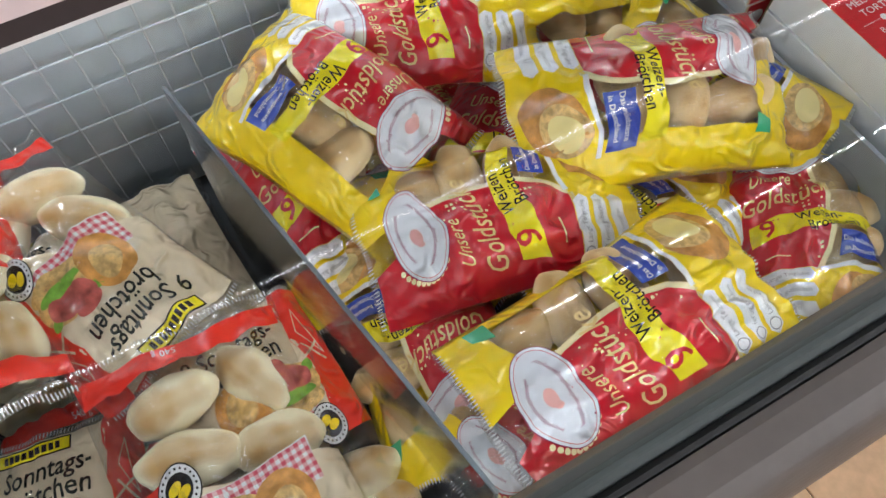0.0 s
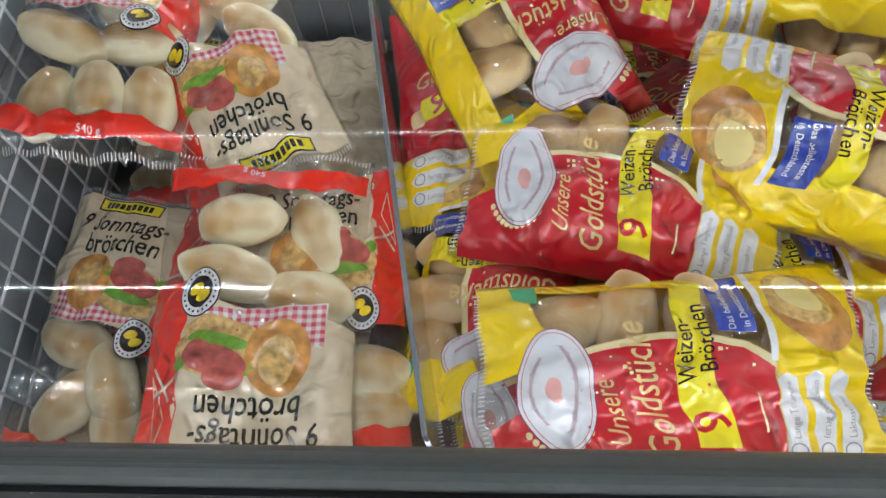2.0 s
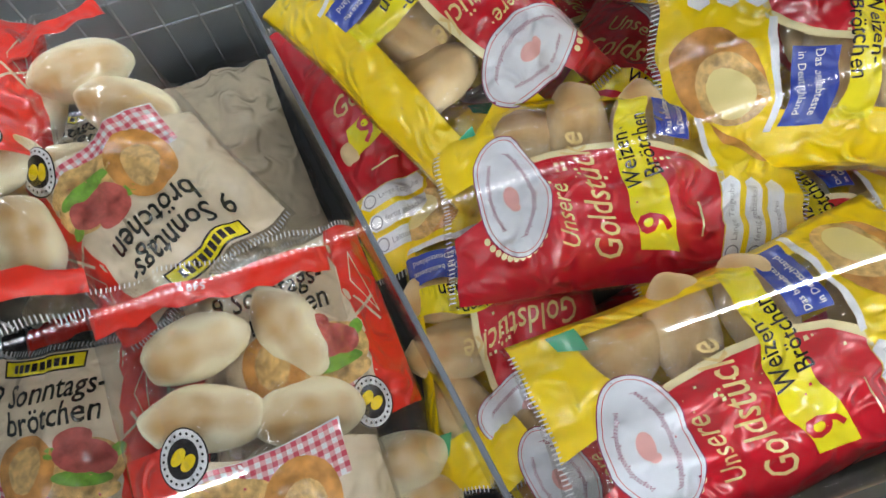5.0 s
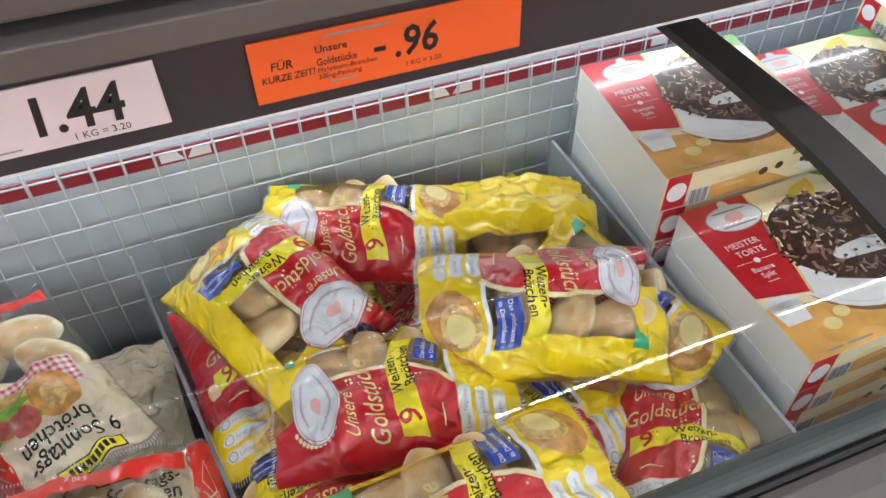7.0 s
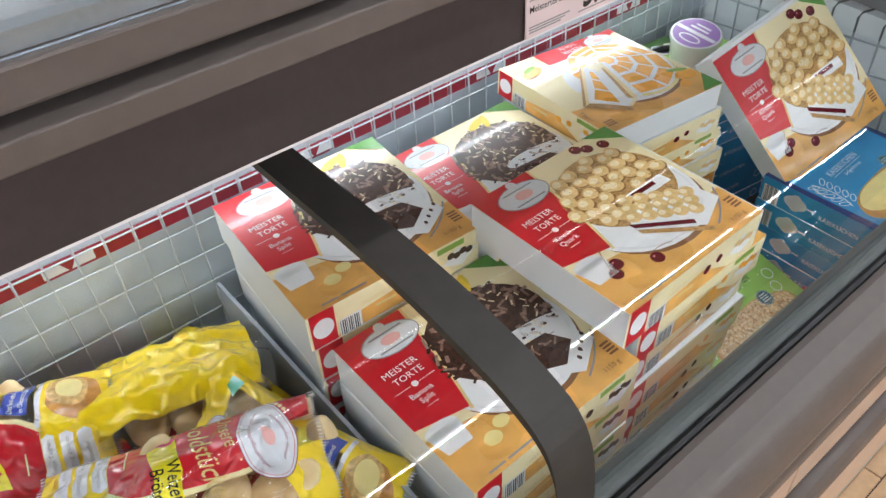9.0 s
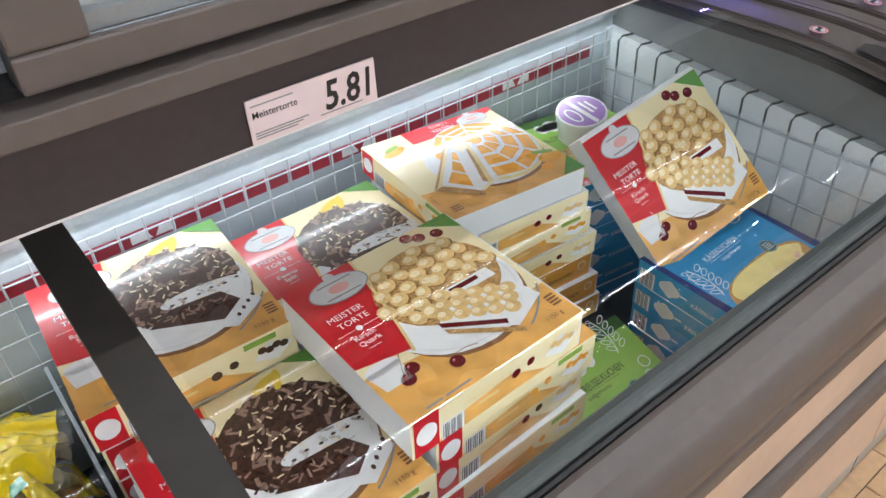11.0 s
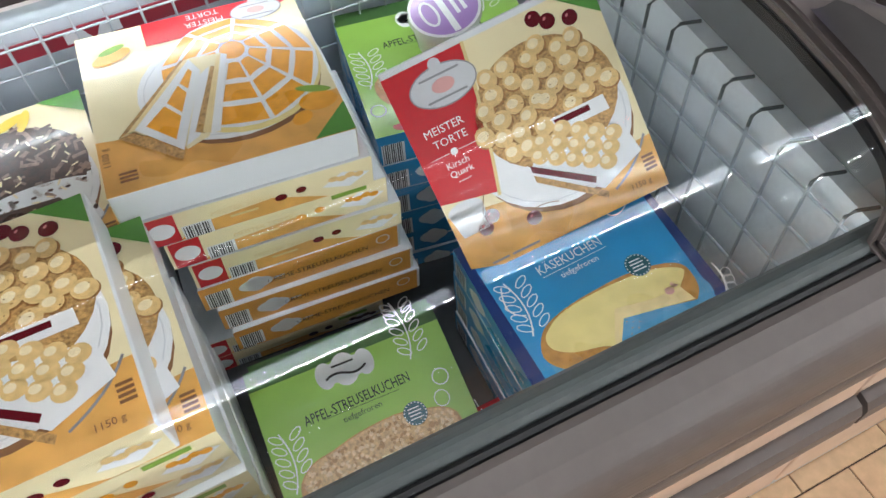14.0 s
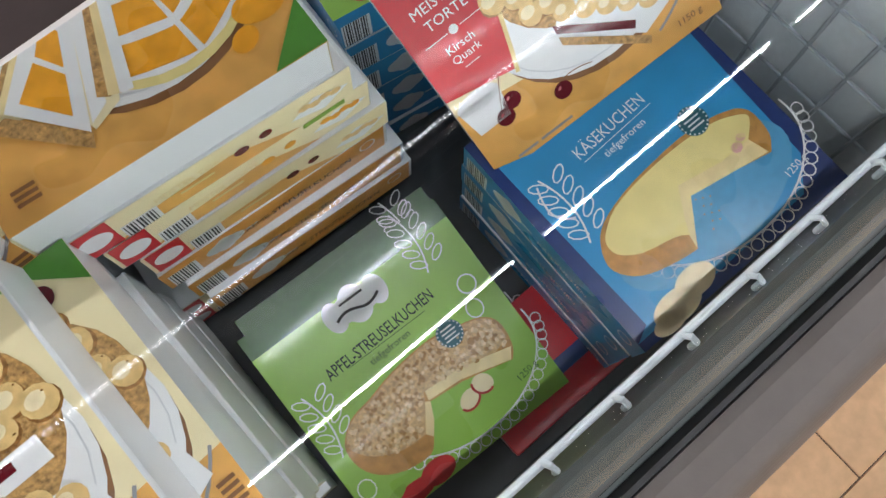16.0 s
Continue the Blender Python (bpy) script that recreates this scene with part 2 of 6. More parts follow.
part("back_rail", extrude_bm([(0.70, 0.985), (0.70, 1.0), (0.72, 1.015), (0.80, 1.015), (0.80, 0.93), (0.775, 0.93), (0.765, 0.975)], X0 - 0.05, X1 + 0.03), ALU, chest, "brushed aluminium lid track")
rim = [(0.042, 0.845), (0.042, 0.858), (0.036, 0.866), (0.026, 0.868), (0.016, 0.864), (0.010, 0.858), (0.008, 0.851), (0.012, 0.842)]
part("rim", extrude_bm(rim, X0 - 0.06, X1 + 0.05), GASKET, chest, "grey-green rounded plastic rim", smooth=False)
part("seal", extrude_bm([(0.009, 0.84), (0.009, 0.857), (0.004, 0.862), (-0.001, 0.860), (-0.002, 0.84)], X0 - 0.06, X1 + 0.05), BLACK, chest, "black rubber seal")
fascia = [(-0.003, 0.83), (-0.003, 0.858), (-0.012, 0.860), (-0.035, 0.853), (-0.055, 0.838), (-0.068, 0.815), (-0.073, 0.785), (-0.070, 0.760), (-0.064, 0.752), (-0.066, 0.745), (-0.070, 0.735), (-0.068, 0.705), (-0.05, 0.695), (-0.02, 0.70)]
fascia = fascia[:3] + smooth_profile(fascia[3:7], 5) + smooth_profile(fascia[7:9], 2) + smooth_profile(fascia[9:12], 4) + fascia[12:]
part("fascia", extrude_bm(fascia, X0 - 0.06, X1 + 0.045), TAUPE, chest, "rounded taupe front panel")
for xa, xb in ((X0 - 0.06, 0.45), (0.454, 1.30), (1.304, X1 + 0.045)):
    part("body_panel", box_bm(xa, xb, -0.045, -0.02, 0.13, 0.697, 0.004), CREAM, chest, "cream lower body panel")
part("bumper_rail", extrude_bm([(-0.045, 0.43), (-0.062, 0.435), (-0.070, 0.45), (-0.070, 0.49), (-0.062, 0.505), (-0.045, 0.51)], X0 - 0.06, X1 + 0.045), TAUPE, chest, "taupe bumper rail")
part("kick_plate", box_bm(X0 - 0.06, X1 + 0.045, -0.03, -0.015, 0.0, 0.13), ALU, chest, "metal kick plate")
part("hull", box_bm(X0 - 0.06, X1 + 0.045, -0.02, 0.03, 0.10, 0.83), DARKTRAY, chest)


def grid_bm(a_vals, b_vals, place, a_lim, b_lim, r=0.0018, square=False):
    """Crossing wires; place(a, b) gives the point."""
    bm = bmesh.new()
    for a in a_vals:
        rod_bm([place(a, b_lim[0]), place(a, b_lim[1])], r, 6, bm)
    for b in b_vals:
        rod_bm([place(a_lim[0], b), place(a_lim[1], b)], r, 6, bm)
    return bm


xs = [X0 + 0.02 + 0.0445 * k for k in range(57)]
zs = [0.47 + 0.05 * k for k in range(9)]
BACKWIRE = paint("back_grid_wire", (0.50, 0.54, 0.58), 0.4, var=0.1)
part("wire_grid", grid_bm(xs, [0.60, 0.66, 0.72, 0.78, 0.838, 0.880, 0.905], lambda a, b: (a, 0.766, b), (X0 + 0.005, X1 - 0.01), (0.46, 0.908), 0.0017), BACKWIRE, chest, "white coated wire grid")
ys = [0.06 + 0.0445 * k for k in range(16)]
part("wire_grid", grid_bm(ys, [0.50 + 0.05 * k for k in range(9)], lambda a, b: (X0 + 0.028 + 0.02 * (b - 0.6), a, b), (0.05, 0.75), (0.46, 0.905), 0.0021), WIRE, chest, "white coated wire end grid")
ysr = [0.07 + 0.055 * k for k in range(13)]
# White wire in a darker copy; shade against the bright end wall is painted in.
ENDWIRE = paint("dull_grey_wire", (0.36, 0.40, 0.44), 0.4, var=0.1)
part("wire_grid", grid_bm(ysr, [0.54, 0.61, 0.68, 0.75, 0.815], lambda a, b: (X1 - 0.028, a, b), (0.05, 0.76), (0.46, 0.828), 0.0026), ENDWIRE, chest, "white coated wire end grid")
hooks = bmesh.new()
for y in ysr:
    zt = 0.829 + 0.092 * y
    rod_bm([(X1 - 0.028, y, 0.82), (X1 - 0.028, y, zt - 0.006), (X1 - 0.020, y - 0.003, zt + 0.004), (X1 + 0.006, y - 0.012, zt + 0.005)], 0.0026, 6, hooks)
tagged(part("wire_hooks", hooks, GASKET, chest, "grey bent wire ends"), kind="stuff")
rod = bmesh.new()
rod_bm([(0.93, 0.051, 0.775), (X1 - 0.02, 0.051, 0.775)], 0.0042, 10, rod)
for k in range(15):
    x = 0.96 + 0.0815 * k
    rod_bm([(x, 0.051, 0.777), (x + 0.003, 0.045, 0.784), (x + 0.004, 0.039, 0.780), (x + 0.004, 0.0375, 0.76)], 0.0034, 8, rod)
part("basket_rail", rod, WIRE, chest, "white wire basket rail with hooks")
# red strips behind the grid, a gap with white arrows now and then
k = 0
x = X0 + 0.02
while x < X1 - 0.09:
    part("price_strip", box_bm(x + 0.002, x + 0.0425, 0.774, 0.777, 0.853, 0.879), RED, chest, "dark red price strip")
    x += 0.0445
    k += 1
for x in (0.185, 0.618, 1.04, 1.45, 1.86):
    part("arrow_label", box_bm(x - 0.038, x + 0.038, 0.7725, 0.7735, 0.858, 0.873), WHITEINK, chest, "white arrow label")
    tri = bmesh.new()
    tri.faces.new([tri.verts.new(v) for v in ((x - 0.012, 0.7715, 0.875), (x + 0.012, 0.7715, 0.875), (x, 0.7715, 0.855))])
    part("arrow", tri, RED, chest, "red arrow mark")
# glass lids and the straps between
for xa, xb in ((X0 + 0.005, 0.84), (0.91, 2.106)):
    lid = bmesh.new()
    cols = [[lid.verts.new((x, y, z + 0.002)) for y, z in LID] for x in (xa, xb)]
    for i in range(len(LID) - 1):
        lid.faces.new((cols[0][i], cols[1][i], cols[1][i + 1], cols[0][i + 1]))
    g = part("glass_lid", lid, GLASS, chest, "clear curved glass lid", smooth=True, sheet=True)
    g.visible_shadow = False
strap = bmesh.new()
top = [[strap.verts.new((x, y, z + dz)) for y, z in LID] for x, dz in ((0.848, -0.004), (0.848, 0.009), (0.900, 0.009), (0.900, -0.004))]
for q in range(4):
    for i in range(len(LID) - 1):
        strap.faces.new((top[q][i], top[q][i + 1], top[(q + 1) % 4][i + 1], top[(q + 1) % 4][i]))
for i in (0, -1):
    strap.faces.new([top[q][i] for q in range(4)])
STRAP = paint("dark_strap", (0.042, 0.037, 0.033), 0.6, var=0.15, stain=0.15)
part("lid_strap", strap, STRAP, chest, "dark curved lid bar")
# clear divider between the bread compartments
dv = bmesh.new()
da = [dv.verts.new(v) for v in ((0.178, 0.045, 0.46), (0.084, 0.585, 0.46), (0.0835, 0.588, 0.66), (0.084, 0.585, 0.855), (0.172, 0.05, 0.862))]
db = [dv.verts.new((v.co.x + 0.004, v.co.y + 0.0007, v.co.z)) for v in da]
dv.faces.new(da), dv.faces.new(list(reversed(db)))
for i in range(5):
    dv.faces.new((da[i], da[(i + 1) % 5], db[(i + 1) % 5], db[i]))
divider = mesh_ob("acrylic_divider", dv, ACRYL)
divider.visible_shadow = False
edge = rod_bm([(0.180, 0.047, 0.47), (0.174, 0.050, 0.863), (0.086, 0.586, 0.857), (0.0855, 0.589, 0.66)], 0.0022, 6)
part("rim_edge", edge, paint("cloudy_cut_edge", (0.20, 0.23, 0.27), 0.3, var=0.2), divider, "cloudy cut edge of the sheet")
tagged(divider, "smoky clear acrylic divider between two bread compartments", "divider")
d2 = mesh_ob("cardboard_divider", box_bm(0.806, 0.812, 0.05, 0.755, 0.442, 0.72), ENDLINER)
tagged(d2, "grey divider plate beside stacked cake boxes", "divider")

# ---- the upright freezer above ----
YH = 0.275
HX0, HX1 = -1.4, 2.10
upper = empty("upright_freezer", pose(0, 0, 0), "taupe upright freezer with framed glass doors above the chest", "freezer")
part("header_panel", box_bm(HX0, HX1 - 0.12, YH, YH + 0.006, 1.230, 1.302), PLUM, upper, "dark plum price panel")
part("header_core", box_bm(HX0, HX1 - 0.12, YH + 0.0062, 0.90, 1.242, 1.302), TAUPE, upper)
part("header_end", box_bm(HX1 - 0.118, HX1, YH - 0.004, 0.90, 1.226, 1.36, 0.004), TAUPE, upper)
part("back_skirt", box_bm(HX0, HX1, 0.82, 0.90, 0.96, 1.222), LINER, upper, "white back skirt")
part("ledge", box_bm(HX0, HX1 - 0.12, YH - 0.012, 0.90, 1.303, 1.326, 0.002), TAUPE, upper, "taupe ledge")
part("door_gap", box_bm(HX0, HX1, YH + 0.03, 0.90, 1.326, 1.335), BLACK, upper)
part("cabinet_back", box_bm(HX0, HX1, 0.86, 0.92, 1.335, 2.05), LINER, upper, "white inner back wall")
part("cabinet_top", box_bm(HX0, HX1, YH + 0.06, 0.92, 2.05, 2.15), TAUPE, upper)
part("cabinet_side", box_bm(HX1 - 0.03, HX1, YH + 0.06, 0.90, 1.335, 2.05), TAUPE, upper)
part("cabinet_side", box_bm(HX0, HX0 + 0.03, YH + 0.06, 0.90, 1.335, 2.05), TAUPE, upper)
part("cabinet_floor", box_bm(HX0 + 0.03, HX1 - 0.03, YH + 0.07, 0.86, 1.335, 1.345), LINER, upper)
gaps = [-0.945, -0.34, 0.267, 0.868, 1.497, 2.10]
for a, b in zip(gaps, gaps[1:]):
    xa, xb = a + 0.009, b - 0.009
    door = part("door", box_bm(xa, xb, YH + 0.004, YH + 0.045, 1.335, 1.3655, 0.003), TAUPE, upper, "taupe framed glass door")
    part("frame_top", box_bm(xa, xb, YH + 0.004, YH + 0.045, 1.96, 2.04, 0.003), TAUPE, door)
    for sx in ((xa, xa + 0.062), (xb - 0.062, xb)):
        part("frame_side", box_bm(*sx, YH + 0.006, YH + 0.045, 1.366, 1.959, 0.003), TAUPE, door)
    part("inner_trim", box_bm(xa + 0.062, xb - 0.062, YH + 0.02, YH + 0.04, 1.366, 1.380), ALU, door, "silver inner trim")
    g = part("pane", box_bm(xa + 0.062, xb - 0.062, YH + 0.012, YH + 0.016, 1.366, 1.959), DOORGLASS, door, "clear glass pane")
    g.visible_shadow = False
    for q in range(3):
        sh = bmesh.new()
        zq = 1.40 + 0.19 * q
        for j in range(15):
            rod_bm([(xa + 0.03 + (xb - xa - 0.06) * j / 14, 0.36, zq), (xa + 0.03 + (xb - xa - 0.06) * j / 14, 0.84, zq)], 0.003, 6, sh)
        rod_bm([(xa + 0.02, 0.36, zq), (xb - 0.02, 0.36, zq)], 0.005, 6, sh)
        part("shelf", sh, WIRE, upper, "white wire shelf")
        part("shelf_rail", box_bm(xa + 0.02, xb - 0.02, 0.343, 0.352, zq - 0.03, zq + 0.004), WHITEINK, upper, "white shelf price rail")
    # light strip under the header
strip = empty("led_strip", pose(0, 0, 0), "slim white light strip with dotted diodes under the header", "lamp")
part("strip_body", box_bm(X0, 1.97, YH + 0.0005, YH + 0.014, 1.2270, 1.2298), WHITEINK, strip)
dots = bmesh.new()
for k in range(400):
    x = X0 + 0.02 + k * 0.0057
    q = [dots.verts.new((x + dx * 0.0016, YH + 0.006 + dy * 0.002, 1.2268)) for dx, dy in ((-1, -1), (-1, 1), (1, 1), (1, -1))]
    dots.faces.new(q)
tagged(part("diodes", dots, LED, strip, "row of white diodes"), kind="stuff")

# strips below the back rail and below the front rim
def light_strip(y, z, tilt, watts):
    la = bpy.data.lights.new("strip_light", "AREA")
    la.shape, la.size, la.size_y, la.energy, la.color = "RECTANGLE", X1 - X0 - 0.06, 0.008, watts, (0.92, 0.96, 1.0)
    ob = new("strip_light", la)
    ob.matrix_world = pose((X0 + X1) / 2, y, z, tilt, 0, 0)
    return ob


light_strip(0.752, 0.972, -24, BACK_W)
light_strip(0.0445, 0.838, 62, FRONT_W)

# ---- printed shapes, drawn flat and laid on a surface ----
def ell(cx, cy, rx, ry, rot=0.0, n=28, a0=0.0, a1=360.0):
    c, s = math.cos(radians(rot)), math.sin(radians(rot))
    full = abs(a1 - a0) >= 360
    out = []
    for k in range(n + (0 if full else 1)):
        a = radians(a0 + (a1 - a0) * k / n)
        x, y = rx * math.cos(a), ry * math.sin(a)
        out.append((cx + c * x - s * y, cy + s * x + c * y))
    return out


def rect(x0, y0, x1, y1):
    return [(x0, y0), (x1, y0), (x1, y1), (x0, y1)]


def turned(pts, cx, cy, deg):
    c, s = math.cos(radians(deg)), math.sin(radians(deg))
    return [(cx + c * (x - cx) - s * (y - cy), cy + s * (x - cx) + c * (y - cy)) for x, y in pts]


def stroke(pts, w, closed=False):
    """A line of width w as quads."""
    out = []
    pts = list(pts) + ([pts[0]] if closed else [])
    for (xa, ya), (xb, yb) in zip(pts, pts[1:]):
        d = math.hypot(xb - xa, yb - ya) or 1e-6
        nx, ny = -(yb - ya) / d * w / 2, (xb - xa) / d * w / 2
        ex, ey = (xb - xa) / d * w * 0.25, (yb - ya) / d * w * 0.25
        out.append([(xa - ex + nx, ya - ey + ny), (xa - ex - nx, ya - ey - ny), (xb + ex - nx, yb + ey - ny), (xb + ex + nx, yb + ey + ny)])
    return out


def bez(p0, p1, p2, n=8):
    return [((1 - t) ** 2 * p0[0] + 2 * t * (1 - t) * p1[0] + t * t * p2[0], (1 - t) ** 2 * p0[1] + 2 * t * (1 - t) * p1[1] + t * t * p2[1]) for t in [k / n for k in range(n + 1)]]


def words(body, x, y, size, rot=0.0, align="CENTER", shear=0.0, wide=1.0, bold=0.0):
    """Lettering as flat polygons."""
    cu = bpy.data.curves.new("lettering", "FONT")
    cu.body, cu.size, cu.align_x, cu.shear, cu.resolution_u, cu.fill_mode = body, size, align, shear, 2, "FRONT"
    cu.offset = bold * size
    ob = new("lettering", cu)
    bpy.context.view_layer.update()
    me = ob.to_mesh()
    c, s = math.cos(radians(rot)), math.sin(radians(rot))
    vs = [(x + c * v.co.x * wide - s * v.co.y, y + s * v.co.x * wide + c * v.co.y) for v in me.vertices]
    out = [[vs[i] for i in p.vertices] for p in me.polygons]
    ob.to_mesh_clear()
    bpy.data.objects.remove(ob)
    bpy.data.curves.remove(cu)
    return out


class Print:
    """A flat design: named layers of polygons in metres."""

    def __init__(self, step=0.0):
        self.layers, self.step = [], step

    def add(self, name, material, layer, *polys):
        flat = []
        for p in polys:
            flat += p if isinstance(p[0][0], (tuple, list)) else [p]
        bm = bmesh.new()
        for p in flat:
            try:
                bm.faces.new([bm.verts.new((x, y, 0)) for x, y in p])
            except ValueError:
                pass
        if self.step:
            xs_ = [v.co.x for v in bm.verts]
            ys_ = [v.co.y for v in bm.verts]
            for axis, lo, hi in ((0, min(xs_), max(xs_)), (1, min(ys_), max(ys_))):
                st = self.step[axis]
                k = math.ceil(lo / st)
                while k * st < hi:
                    co, no = [0, 0, 0], [0, 0, 0]
                    co[axis], no[axis] = k * st + 1e-7, 1
                    bmesh.ops.bisect_plane(bm, geom=list(bm.verts) + list(bm.edges) + list(bm.faces), plane_co=co, plane_no=no, dist=1e-6)
                    k += 1
            bmesh.ops.triangulate(bm, faces=[f for f in bm.faces if len(f.verts) > 4])
        bm.verts.index_update()
        vs = [(v.co.x, v.co.y) for v in bm.verts]
        fs = []
        for f in bm.faces:
            q = [v.index for v in f.verts]
            fs.append(q if f.normal.z >= 0 else q[::-1])
        bm.free()
        self.layers.append((name, material, layer, vs, fs))
        return self

    def lay(self, parent, surf, gap=0.00035):
        """surf(x, y, height) gives the place on the thing."""
        for name, material, layer, vs, fs in self.layers:
            me = bpy.data.meshes.new(name)
            me.from_pydata([surf(x, y, gap * layer) for x, y in vs], [], fs)
            me.materials.append(material)
            if self.step:
                me.shade_smooth()
            ob = new(name, me)
            ob.parent = parent


def ink(name, col, rough=0.28, var=0.06, scale=90.0, coat=0.25, **kw):
    return paint(name, col, rough, var=var, scale=scale, coat=coat, **kw)


I_RED = ink("carton_red", (0.60, 0.014, 0.024))
I_GOLD = ink("gold_line", (0.80, 0.62, 0.28))
I_CREAM = ink("cream_ground", (0.92, 0.80, 0.50), var=0.1, scale=14)
I_WOOD = ink("warm_wood_print", (0.88, 0.46, 0.12), var=0.3, scale=18)
I_WHITE = ink("white_ink", (0.84, 0.84, 0.85), var=0.03)
I_GREY = ink("grey_ink", (0.30, 0.30, 0.32))
I_SILVER = ink("silver_plaque", (0.66, 0.67, 0.70), var=0.05)
I_PINK = ink("pink_motif", (0.80, 0.42, 0.40))
I_DOLLOP = ink("cream_dollop", (0.82, 0.56, 0.24), var=0.16, scale=120)
I_DOLLOP2 = ink("pale_dollop", (0.92, 0.77, 0.50), var=0.10, scale=120)
I_CRUMB = ink("biscuit_crumb", (0.58, 0.33, 0.12), var=0.5, scale=260)
I_CRUMB2 = ink("toasted_crumb", (0.40, 0.19, 0.06), var=0.5, scale=260)
I_GLINT = ink("cherry_glint", (0.62, 0.16, 0.18))
I_CHERRY = ink("dark_cherry", (0.13, 0.008, 0.015), rough=0.15)
I_CHOC = ink("chocolate_print", (0.075, 0.032, 0.020), var=0.6, scale=150)
I_CHOC2 = ink("light_chocolate", (0.34, 0.21, 0.16), var=0.4, scale=200)
I_GREEN = ink("green_corner", (0.10, 0.30, 0.05))
I_LEAF = ink("leaf_green", (0.25, 0.42, 0.06))
I_YELLOW = ink("banana_yellow", (0.86, 0.62, 0.06))
I_ORANGE = ink("mandarin_orange", (0.92, 0.40, 0.03), var=0.15, scale=60)
I_BROWN = ink("brown_ink", (0.26, 0.12, 0.05))
I_BLUE = ink("sky_blue_carton", (0.03, 0.30, 0.62), var=0.2, scale=9)
I_NAVY = ink("navy_carton", (0.012, 0.035, 0.16), var=0.1)
I_APPLE = ink("apple_green_carton", (0.31, 0.55, 0.085), var=0.16, scale=10)
I_DGREEN = ink("dark_green_carton", (0.05, 0.13, 0.03), var=0.1)
I_CAKE = ink("cheese_cake_yellow", (0.86, 0.72, 0.30), var=0.08, scale=40)
I_CRUST = ink("cake_crust", (0.55, 0.27, 0.07), var=0.3, scale=70)
I_TEAL = ink("teal_seal", (0.01, 0.10, 0.13))
I_CARAMEL = ink("caramel_carton", (0.76, 0.34, 0.06), var=0.2, scale=12)
I_RUSK = ink("streusel_light", (0.66, 0.42, 0.19), var=0.35, scale=200)
I_RUSK2 = ink("streusel_crumb", (0.80, 0.58, 0.32), var=0.25, scale=200)
I_STREUSEL = ink("streusel_shade", (0.42, 0.22, 0.07), var=0.3, scale=200)
I_CUTCAKE = ink("cut_cake_face", (0.88, 0.70, 0.36), var=0.12, scale=60)
I_ICEPRINT = ink("pale_plate_blue", (0.09, 0.34, 0.58), var=0.1)
I_APPLERED = ink("apple_red", (0.55, 0.03, 0.03), var=0.2)
I_LILAC = ink("lilac_lid", (0.36, 0.20, 0.52))
rng = random.Random(5)


def plaque(P, cx, cy, s, rot=0.0, mat=None):
    """Oval maker's plaque, with no lettering."""
    P.add("plaque_edge", I_GREY, 3, ell(cx, cy, 0.050 * s, 0.029 * s, rot))
    P.add("plaque", mat or I_SILVER, 4, ell(cx, cy, 0.048 * s, 0.027 * s, rot), ell(cx, cy + 0.03 * s, 0.009 * s, 0.009 * s))
    P.add("plaque_motif", I_PINK, 5, ell(cx, cy, 0.017 * s, 0.010 * s, rot))
    bars = [turned(rect(cx - 0.03 * s, cy + a * s, cx + 0.03 * s, cy + (a + 0.003) * s), cx, cy, rot) for a in (0.014, -0.018)]
    P.add("plaque_bars", I_GREY, 5, *bars)


